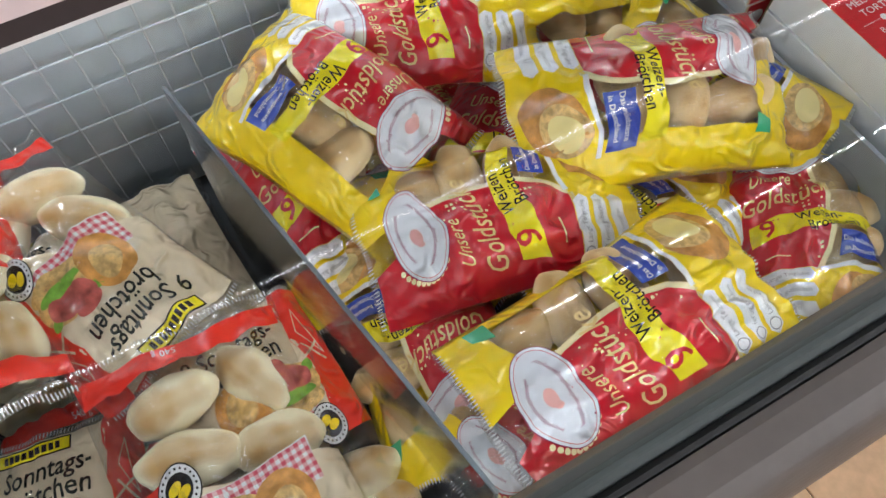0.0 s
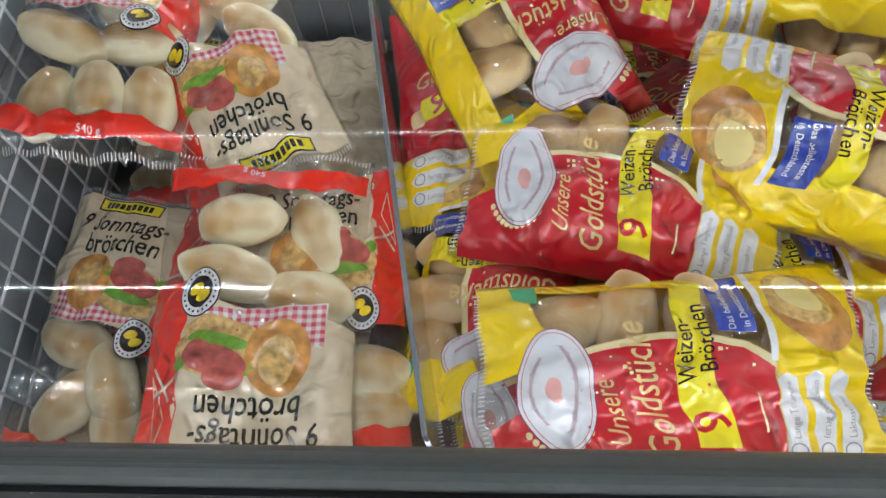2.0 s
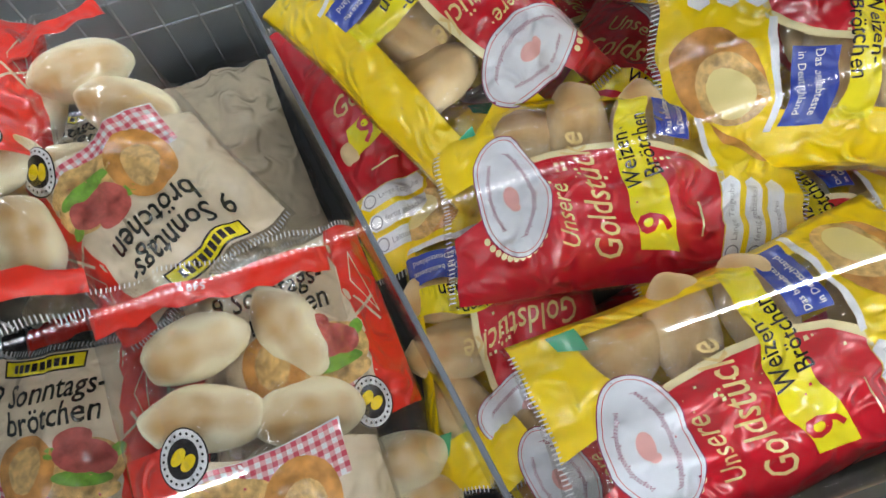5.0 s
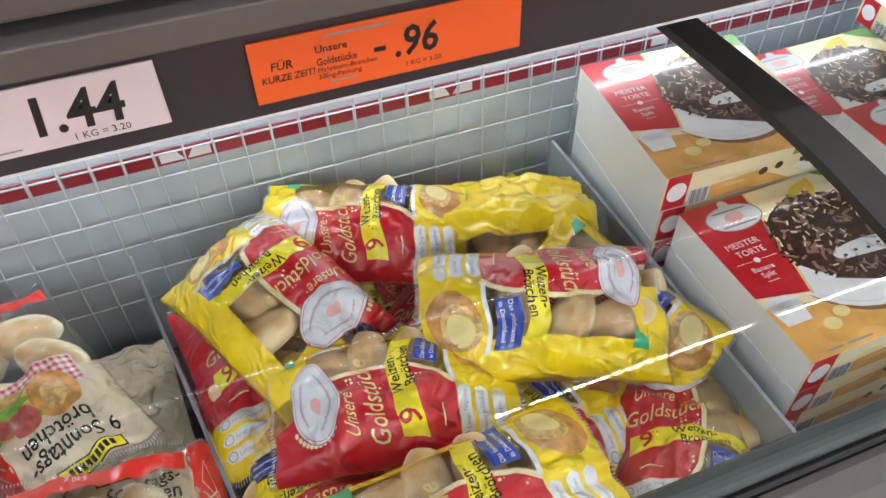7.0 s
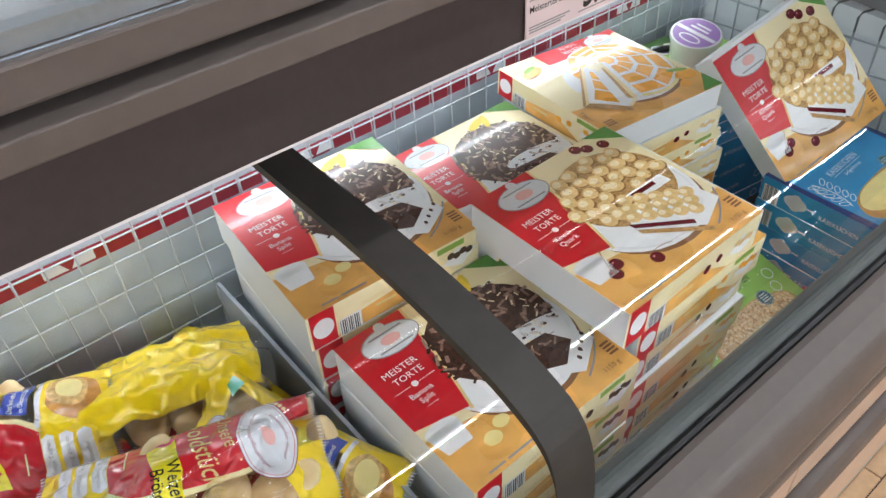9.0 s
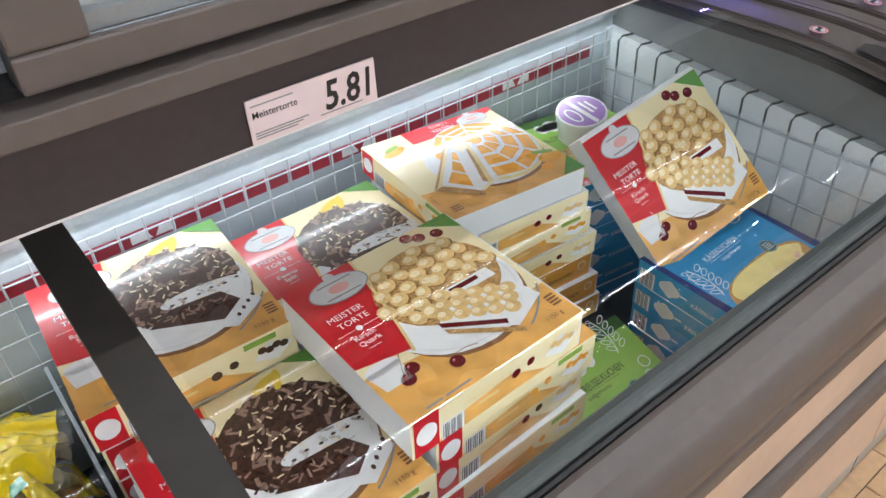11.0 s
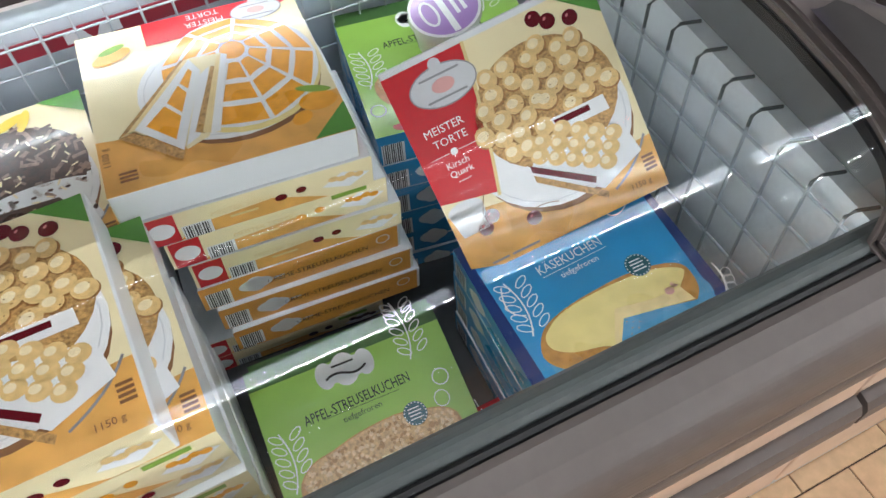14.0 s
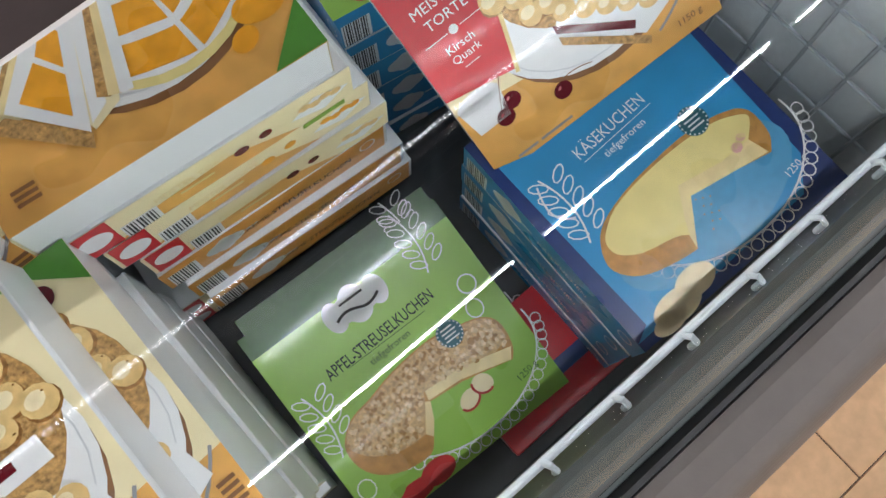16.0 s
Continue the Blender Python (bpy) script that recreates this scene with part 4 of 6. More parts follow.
    if kind == "cheese":
        fl += stroke(ell(0.236, 0.245, 0.018, 0.010, 20, 12), 0.0018, True) + stroke(ell(0.252, 0.258, 0.012, 0.006, 70, 10), 0.0016, True) + stroke(bez((0.03, 0.20), (0.012, 0.16), (0.04, 0.15), 8), 0.0022)
    else:
        fl += stroke(ell(0.262, 0.175, 0.012, 0.012, 0, 12), 0.0018, True) + stroke(ell(0.018, 0.052, 0.011, 0.012, 0, 12), 0.0018, True) + stroke(ell(0.252, 0.145, 0.011, 0.012, 0, 12), 0.0016, True)
    P.add("flourish", I_WHITE, 4, *fl)
    P.add("weight", I_WHITE if kind == "cheese" else I_DGREEN, 5, *words("1250 g", 0.258, 0.040, 0.012, 8))
    return P


def band_print(ground, text, ink_, h):
    P = Print()
    P.add("side_ground", ground, 1, rect(0, -h, 0.285, 0))
    P.add("side_words", ink_, 3, *words(text, 0.165, -h * 0.66, 0.014, 0, "CENTER", 0, 0.9))
    P.add("side_plaque", I_WHITE, 3, ell(0.075, -h * 0.5, 0.024, h * 0.26), ell(0.075, -h * 0.5, 0.014, h * 0.34))
    P.add("barcode", I_WHITE, 2, rect(0.006, -h * 0.98, 0.04, -h * 0.30))
    P.add("barcode_bars", BLACKINK, 3, *[rect(0.008 + 0.003 * k, -h * 0.98, 0.008 + 0.003 * k + (0.0017 if k % 3 else 0.001), -h * 0.30) for k in range(10)])
    P.add("side_flourish", I_WHITE, 3, *stroke(ell(0.262, -h * 0.4, 0.010, h * 0.18, 0, 10), 0.0016, True), rect(0.10, -h * 0.52, 0.116, -h * 0.46))
    return P


PRINTS = {k: torte_print(k) for k in ("cherry", "banana", "mandarin")}
PRINTS["cheese"], PRINTS["apple"] = cake_print("cheese"), cake_print("apple")


def place(fl, fr, bl):
    """The pose whose origin is the front left corner of a box top, x along the front edge."""
    fl, fr, bl = Vector(fl), Vector(fr), Vector(bl)
    ex = (fr - fl).normalized()
    ez = ex.cross(bl - fl).normalized()
    ey = ez.cross(ex)
    return Matrix(((ex.x, ey.x, ez.x, fl.x), (ex.y, ey.y, ez.y, fl.y), (ex.z, ey.z, ez.z, fl.z), (0, 0, 0, 1)))


CARD = paint("white_board", (0.78, 0.80, 0.82), 0.42, var=0.04, scale=60, bump=0.06, bscale=300, stain=0.05, coat=0.15)
FILM = clear("shrink_film", 0.03, 1.45, 0.12, (1, 1, 1), bump=0.6, bscale=60)


def carton(kind, m, label, h=0.062, top=True, front="cherry", left=None, w=0.29, d=0.287, group="", board=None, right=None):
    ob = mesh_ob("cake_box", box_bm(0.0004, w - 0.0004, 0.0004, d - 0.0004, -h, 0, 0.0012, 1), board or CARD)
    ob.matrix_world = m
    tagged(ob, label, "cake box", group)
    if top:
        PRINTS[kind].lay(ob, lambda x, y, o: (x, y, o), 0.00016)
    sides = {"cherry": lambda: side_print("cherry", h), "banana": lambda: side_print("banana", h), "mandarin": lambda: side_print("mandarin", h),
             "cream": lambda: band_print(I_CARAMEL, "CREME-STREUSELKUCHEN", BLACKINK, h), "cheese": lambda: band_print(I_BLUE, "KÄSEKUCHEN", I_WHITE, h), "apple": lambda: band_print(I_APPLE, "APFEL-STREUSELKUCHEN", BLACKINK, h)}
    if front:
        sides[front]().lay(ob, lambda x, z, o: (x, 0.0004 - o, z), 0.00025)
    if left:
        sides[left]().lay(ob, lambda x, z, o: (0.0004 - o, d - x, z), 0.00025)
    if right:
        sides[right]().lay(ob, lambda x, z, o: (w - 0.0004 + o, x, z), 0.00025)
    return ob


def stack(kind, m, n, h, label, front, shift=(0, 0), jitter=0.006, **kw):
    """Boxes under a first one, each a little out of line."""
    r = random.Random(int(1000 * m.translation.x))
    for k in range(1, n + 1):
        carton(kind, m @ pose(shift[0] * k + (r.random() - 0.5) * jitter, shift[1] * k + (r.random() - 0.5) * jitter, -k * (h + 0.001), 0, 0, (r.random() - 0.5) * 1.6), label, h, False, front, **kw)


m = place((0.814, 0.437, 0.868), (1.101, 0.422, 0.870), (0.820, 0.720, 0.886))
carton("banana", m, "white cake box printed with a chocolate flake banana cake", 0.066, front="banana", group="torte boxes")
stack("banana", m, 5, 0.066, "white banana cake box under another box", "banana", (0.004, -0.003), group="torte boxes")
m = place((0.838, 0.134, 0.799), (1.128, 0.136, 0.80), (0.832, 0.421, 0.806))
carton("banana", m, "red and white chocolate cake box under the lid bar", 0.066, front="banana", group="torte boxes")
stack("banana", m, 4, 0.066, "white banana cake box under another box", "banana", group="torte boxes")
m = place((1.118, 0.398, 0.836), (1.402, 0.40, 0.836), (1.116, 0.69, 0.848))
carton("banana", m, "chocolate banana cake box behind a cherry cake box", 0.066, front="banana", group="torte boxes", w=0.285)
stack("banana", m, 5, 0.066, "white banana cake box under another box", "banana", group="torte boxes", w=0.285)
m = place((1.103, 0.144, 0.896), (1.396, 0.149, 0.896), (1.104, 0.431, 0.910))
carton("cherry", m, "film-wrapped cherry curd cake box on top of a pile", 0.066, front="cherry", group="torte boxes", w=0.294)
carton("cherry", m @ pose(0.038, 0.002, -0.067, 0, 0, -0.6), "yellow-sided cake box under a cherry cake box", 0.064, True, "mandarin", group="torte boxes")
for k, f in ((2, "cherry"), (3, "mandarin"), (4, "cherry"), (5, "cherry"), (6, "mandarin")):
    carton("cherry", m @ pose(0.036 + 0.003 * (k % 2), 0.003 * (k % 3), -0.067 - 0.065 * (k - 1), 0, 0, 0.5 * (k % 3)), "yellow-sided cake box in a tall pile", 0.064, False, f, group="torte boxes")
# mandarin pile with fanned boxes below
m = place((1.407, 0.440, 0.885), (1.706, 0.420, 0.873), (1.430, 0.728, 0.892))
carton("mandarin", m, "white cake box printed with an orange mandarin spiral cake", 0.050, True, None, group="torte boxes", right="mandarin", left="mandarin")
fan = ((0.014, -0.003, "cherry"), (0.032, -0.004, "mandarin"), (0.048, -0.006, "cherry"), (0.046, -0.010, "cream"), (0.060, -0.017, "cream"), (0.068, -0.026, "cream"))
for k, (dx, dy, f) in enumerate(fan):
    carton("cherry", m @ pose(dx, dy, -0.051 * (k + 1), 0, 0, 0.8 * (k % 2)), "cake box with caramel streusel side in a fanned pile" if f == "cream" else "cream-sided torte box in a fanned pile", 0.050, False, f, group="torte boxes", board=CARD)
for k in range(2):
    carton("cherry", m @ pose(0.01, 0.0, -0.051 * 7 - 0.045 * k, 0, 0, 0), "cake box at the bottom of a pile", 0.044, False, "banana", group="torte boxes")
# tilted cherry cake box, cheese cakes, apple cakes
m = place((1.787, 0.290, 0.662), (2.072, 0.262, 0.732), (1.752, 0.497, 0.886))
carton("cherry", m, "tilted cherry curd cake box leaning on other boxes", 0.052, True, "cherry", group="torte boxes", d=0.296)
m = place((1.772, 0.054, 0.664), (2.063, 0.048, 0.672), (1.758, 0.338, 0.672))
carton("cheese", m, "blue cheesecake box with a yellow cut cake", 0.056, True, "cheese", "cheese", 0.292, 0.285, "streusel and cheese cakes")
stack("cheese", m, 3, 0.056, "blue cheesecake box in a short pile", "cheese", left="cheese", w=0.292, d=0.285, group="streusel and cheese cakes")
m = place((1.437, 0.092, 0.474), (1.733, 0.078, 0.471), (1.462, 0.385, 0.546))
carton("apple", m, "green apple streusel cake box slanting on the tray", 0.050, True, "apple", "apple", 0.292, 0.285, "streusel and cheese cakes")
carton("apple", m @ pose(0.006, 0.024, -0.0505), "green apple streusel cake box below another", 0.030, True, "apple", "apple", 0.292, 0.285, "streusel and cheese cakes")
m = place((1.742, 0.50, 0.76), (1.93, 0.47, 0.76), (1.80, 0.76, 0.76))
carton("apple", m, "green cake box behind the tilted cherry box", 0.056, True, "cheese", "cheese", 0.29, 0.27, "streusel and cheese cakes")
stack("apple", m, 5, 0.056, "dark blue cake box in the back corner pile", "cheese", left="cheese", w=0.29, d=0.27, group="streusel and cheese cakes")
STRAW = Print().add("ground", I_CREAM, 1, rect(0, 0, 0.29, 0.068)).add("red_field", I_RED, 2, [(0, 0), (0.19, 0), (0.172, 0.068), (0.0, 0.068)]).add("green_corner", I_GREEN, 3, [(0.262, 0.0), (0.29, 0.0), (0.29, 0.066), (0.262, 0.04)])
STRAW.add("strawberry", I_APPLERED, 3, ell(0.200, 0.045, 0.018, 0.012, 60), ell(0.232, 0.046, 0.018, 0.012, 100), ell(0.214, 0.028, 0.022, 0.012, 40), ell(0.243, 0.036, 0.018, 0.012, 80))
STRAW.add("strawberry_leaf", I_LEAF, 4, ell(0.208, 0.061, 0.009, 0.004, 30), ell(0.234, 0.062, 0.009, 0.004, -20)).add("cut_face", I_PINK, 4, ell(0.200, 0.044, 0.009, 0.005, 60), ell(0.232, 0.045, 0.009, 0.006, 100))
sb = mesh_ob("cake_box", box_bm(0, 0.29, 0, 0.068, -0.158, 0, 0.0012, 1), CARD)
sb.matrix_world = pose(1.144, 0.070, 0.60, 0, 0, 0)
tagged(sb, "strawberry cake box standing before a pile of torte boxes", "cake box", "torte boxes")
STRAW.lay(sb, lambda x, y, o: (x, y, o), 0.0002)
red_box = mesh_ob("frozen_fruit_box", box_bm(1.62, 1.90, 0.052, 0.20, 0.441, 0.468, 0.002), I_RED)
tagged(red_box, "flat red frozen food box on the tray", "food box")
part("print_bars", box_bm(1.66, 1.85, 0.09, 0.11, 0.4675, 0.4685), I_NAVY, red_box)
# lilac tub
tub = empty("ice_tub", pose(1.926, 0.640, 0.750, 8, -8, 0), "round ice cream tub with a lilac lid", "tub")
bm = bmesh.new()
bmesh.ops.create_cone(bm, cap_ends=True, segments=40, radius1=0.045, radius2=0.052, depth=0.07, matrix=pose(0, 0, 0.036))
part("cup", bm, I_WHITE, tub)
bm = bmesh.new()
bmesh.ops.create_cone(bm, cap_ends=True, segments=40, radius1=0.055, radius2=0.054, depth=0.010, matrix=pose(0, 0, 0.076))
part("lid", bm, I_WHITE, tub)
PL = Print().add("lid_print", I_LILAC, 1, ell(0, 0, 0.050, 0.050)).add("lid_marks", I_WHITE, 2, rect(-0.006, -0.048, 0.004, 0.048), rect(0.012, -0.02, 0.018, 0.025), rect(0.024, -0.018, 0.030, 0.018), *stroke(ell(-0.024, 0.0, 0.011, 0.024, 0, 14), 0.004, True))
PL.lay(tub, lambda x, y, o: (x, y, 0.0812 + o))

# ---- bread roll bags ----
B_RED = ink("bag_red_film", (0.60, 0.008, 0.022), rough=0.3, coat=1.0, bump=0.9, bscale=30, crinkle=True)
B_YEL = ink("bag_yellow_film", (0.97, 0.69, 0.0), rough=0.35, coat=1.0, bump=0.9, bscale=30, crinkle=True)
B_TAG = ink("bag_lemon_tag", (0.92, 0.78, 0.02), rough=0.2, coat=0.6, bump=0.9, bscale=30, crinkle=True)
B_BLUE = ink("bag_blue_label", (0.035, 0.07, 0.40), rough=0.2, coat=0.6, bump=0.9, bscale=30, crinkle=True)
B_WHITE = ink("bag_white_ink", (0.84, 0.84, 0.86), rough=0.2, coat=0.6, bump=0.9, bscale=30, crinkle=True)
B_GILT = ink("bag_gilt_script", (0.80, 0.60, 0.26), rough=0.25, coat=0.6)
B_CREAM = ink("bag_cream_line", (0.85, 0.74, 0.42), rough=0.2, coat=0.5)
B_SCARLET = ink("bag_scarlet_film", (0.86, 0.03, 0.014), rough=0.3, coat=1.0, bump=0.95, bscale=30, crinkle=True)
B_BEIGE = ink("bag_beige_film", (0.76, 0.64, 0.46), rough=0.18, coat=0.6, bump=0.95, bscale=30, crinkle=True, var=0.08)
B_PINK = ink("gingham_pink", (0.62, 0.10, 0.14), rough=0.2, coat=0.5)
B_ROSE = ink("gingham_rose", (0.76, 0.40, 0.42), rough=0.2, coat=0.5)
B_BUNPIC = ink("bun_picture", (0.72, 0.34, 0.09), rough=0.2, coat=0.6, var=0.45, scale=60)
B_BUNPIC2 = ink("bun_crust_picture", (0.80, 0.52, 0.20), rough=0.2, coat=0.6, var=0.5, scale=110)
B_HAM = ink("ham_picture", (0.58, 0.13, 0.11), rough=0.2, coat=0.6, var=0.4, scale=90)
B_GREEN = ink("salad_picture", (0.22, 0.45, 0.06), rough=0.2, coat=0.6, var=0.4, scale=90)
B_MINT = ink("green_mark", (0.05, 0.42, 0.20), rough=0.2, coat=0.6)
B_BLACK = ink("bag_black_ink", (0.02, 0.015, 0.015), rough=0.25, coat=0.5)
B_PINE = ink("bag_pine_ink", (0.018, 0.022, 0.016), rough=0.25, coat=0.5)
BAGFILM = clear("bag_film", 0.05, 1.6, 0.08, (0.98, 0.975, 0.97), bump=1.0, bscale=30, crinkle=True)
B_PALE = ink("pale_oval", (0.72, 0.74, 0.80), rough=0.2, coat=0.8, bump=0.9, bscale=30, crinkle=True)
B_PLUM = ink("plum_ink", (0.30, 0.04, 0.12), rough=0.25, coat=0.5)


def bun_material(name, pale, brown):
    m_, n, l, b = nodes(name)
    tc, noi, ramp, geo, mul = (n.new("ShaderNode" + k) for k in ("TexCoord", "TexNoise", "ValToRGB", "SeparateXYZ", "Math"))
    noi.inputs["Scale"].default_value, noi.inputs["Detail"].default_value = 14, 2
    l.new(tc.outputs["Object"], noi.inputs["Vector"]), l.new(tc.outputs["Object"], geo.inputs[0])
    mul.operation = "MULTIPLY_ADD"
    mul.inputs[1].default_value = 19.0
    l.new(geo.outputs["Z"], mul.inputs[0]), l.new(noi.outputs["Fac"], mul.inputs[2])
    ramp.color_ramp.elements[0].position, ramp.color_ramp.elements[0].color = 0.76, (*pale, 1)
    ramp.color_ramp.elements[1].position, ramp.color_ramp.elements[1].color = 1.0, (*brown, 1)
    l.new(mul.outputs[0], ramp.inputs[0]), l.new(ramp.outputs[0], b.inputs["Base Color"])
    b.inputs["Roughness"].default_value = 0.65
    bn, bu = n.new("ShaderNodeTexNoise"), n.new("ShaderNodeBump")
    bn.inputs["Scale"].default_value, bn.inputs["Detail"].default_value = 240, 3
    bu.inputs["Strength"].default_value, bu.inputs["Distance"].default_value = 0.5, 0.0015
    l.new(tc.outputs["Object"], bn.inputs["Vector"]), l.new(bn.outputs["Fac"], bu.inputs["Height"]), l.new(bu.outputs["Normal"], b.inputs["Normal"])
    return m_


BUN = bun_material("pale_bun_crust", (0.96, 0.88, 0.64), (0.60, 0.36, 0.13))
BUNY = bun_material("golden_bun_crust", (0.90, 0.70, 0.40), (0.58, 0.34, 0.12))


def bun_mesh(rx, ry, rz, seed):
    bm = bmesh.new()
    bmesh.ops.create_icosphere(bm, subdivisions=4, radius=1)
    for v in bm.verts:
        q = 1 + 0.08 * noise.noise(v.co * 1.6 + Vector((seed, 0, 0))) + 0.02 * noise.noise(v.co * 5 + Vector((0, seed, 0)))
        cut = 1 - 0.12 * math.exp(-(v.co.x / 0.12) ** 2) * max(v.co.z, 0) * 0.6
        v.co = Vector((v.co.x * rx, v.co.y * ry, v.co.z * rz * cut)) * q
        if v.co.z < -0.4 * rz:
            v.co.z = -0.4 * rz + 0.3 * (v.co.z + 0.4 * rz)
    me = bpy.data.meshes.new("bun")
    bm.to_mesh(me)
    bm.free()
    me.shade_smooth()
    return me


BUNS = []
for k in range(4):
    me = bun_mesh(0.030, 0.054 if k % 2 else 0.050, 0.026, 3.7 * k)
    me.materials.append(BUN)
    me2 = me.copy()
    me2.materials[0] = BUNY
    BUNS.append((me, me2))


class Bag:
    """A pillow bag; (p, q) in 0..1 run across and up its printed face."""

    def __init__(self, W, L, H, seed, curl=0.0, sag=0.0, spots=(), nx=36, ny=60):
        self.W, self.L, self.H, self.s, self.curl, self.sag = W, L, H, seed, curl, sag
        r = random.Random(seed)
        self.creases = [(r.random() * 2 - 1, r.random() * 2 - 1, r.random() * math.pi, 0.25 + 0.4 * r.random(), 0.003 + 0.004 * r.random()) for _ in range(16)]
        self.spots = [(2 * p - 1, 2 * q - 1, math.cos(radians(a)), math.sin(radians(a))) for p, q, a in spots]
        self.pleats = [(r.random() * 2 - 1, 0.05 + 0.05 * r.random(), 0.006 + 0.008 * r.random(), r.choice((-1, 1)), (r.random() - 0.5) * 0.7) for _ in range(14)]
        self.nx, self.ny = nx, ny
        self.grid = [[self.raw(i / nx, j / ny) for i in range(nx + 1)] for j in range(ny + 1)]

    def at(self, p, q, o=0.0, under=False):
        """On the film's own facets, so that all prints follow it."""
        if under:
            return self.raw(p, q, o, True)
        if p < 0 or p > 1:
            return self.raw(min(-p, 1.0) if p < 0 else max(2 - p, 0.0), min(max(q, 0.0), 1.0), -o - 0.0006, True)
        nx, ny = self.nx, self.ny
        a, b = min(max(p, 0.0), 0.9999) * nx, min(max(q, 0.0), 0.9999) * ny
        i, j = int(a), int(b)
        a, b = a - i, b - j
        g = self.grid
        z = [(1 - b) * ((1 - a) * g[j][i][k] + a * g[j][i + 1][k]) + b * ((1 - a) * g[j + 1][i][k] + a * g[j + 1][i + 1][k]) for k in range(3)]
        return (z[0], z[1], z[2] + o)

    def raw(self, p, q, o=0.0, under=False):
        u, v = 2 * p - 1, 2 * q - 1
        au, av = min(abs(u), 1.0), min(abs(v), 1.0)
        s = self.s * 1.37
        env = (1 - au ** 2.4) ** 0.62 * (1 - av ** 3.2) ** 0.75
        n1 = noise.noise(Vector((u * 1.7 + s, v * 2.3 - s, s)))
        n2 = noise.noise(Vector((u * 4.1 - s, v * 5.2 + s, 2 * s)))
        n3 = abs(noise.noise(Vector((u * 7.0 + 3 * s, v * 9.0, s))))
        edge = max(av - 0.72, 0) / 0.28
        z = self.H * env * (1 + 0.20 * n1 + 0.10 * n2)
        z += (0.005 * n2 - 0.004 * n3) * (0.3 + env)
        for cu, cv, ca, cl, ch in self.creases:
            du, dv = u - cu, (v - cv) * self.L / self.W
            al, ac = du * math.cos(ca) + dv * math.sin(ca), -du * math.sin(ca) + dv * math.cos(ca)
            z += ch * math.exp(-(ac / 0.085) ** 2 - (al / cl) ** 2)
        for cu, cv, c, sn in self.spots:
            dx, dy = (u - cu) * self.W / 2, (v - cv) * self.L / 2
            z += 0.011 * env * math.exp(-((c * dx + sn * dy) / 0.026) ** 2 - ((c * dy - sn * dx) / 0.042) ** 2)
        z -= 0.004 * env
        for pu, pw, ph, side, slant in self.pleats:
            far = side * v
            if far > 0.15:
                z -= ph * ((far - 0.15) / 0.85) * (1 - far ** 6) * math.exp(-abs(u - pu - slant * (1 - far)) / pw)
        z += edge * 0.006 * math.sin(u * 9 + s) + edge ** 2 * 0.003 * math.sin(u * 23 + 2 * s)
        if under:
            z = -0.35 * self.H * env + edge * 0.006 * math.sin(u * 9 + s) + edge ** 2 * 0.003 * math.sin(u * 23 + 2 * s)
        x = u * self.W / 2 * (1 - 0.07 * (1 - av ** 2) * (0 if self.H < 0.02 else 1) + 0.03 * noise.noise(Vector((v * 2, s, 0))))
        y = v * self.L / 2 + 0.008 * noise.noise(Vector((u * 2, s, 5)))
        z += self.curl * u * u * 0.5 + self.sag * v * v * 0.5 - 0.01 * au ** 4
        return (x, y, z + o)

    def film(self, parent):
        nx, ny = self.nx, self.ny
        for nm, und in (("film", False), ("under_film", True)):
            bm = bmesh.new()
            g = [[bm.verts.new((self.raw(i / nx, j / ny, 0, True) if und else tuple(c - (0.0006 if k == 2 else 0) for k, c in enumerate(self.grid[j][i])))) for i in range(nx + 1)] for j in range(ny + 1)]
            for j in range(ny):
                for i in range(nx):
                    bm.faces.new((g[j][i], g[j][i + 1], g[j + 1][i + 1], g[j + 1][i]))
            ob = part(nm, bm, BAGFILM, parent, "clear crinkled plastic film", smooth=True, sheet=True)
            ob.visible_shadow = False


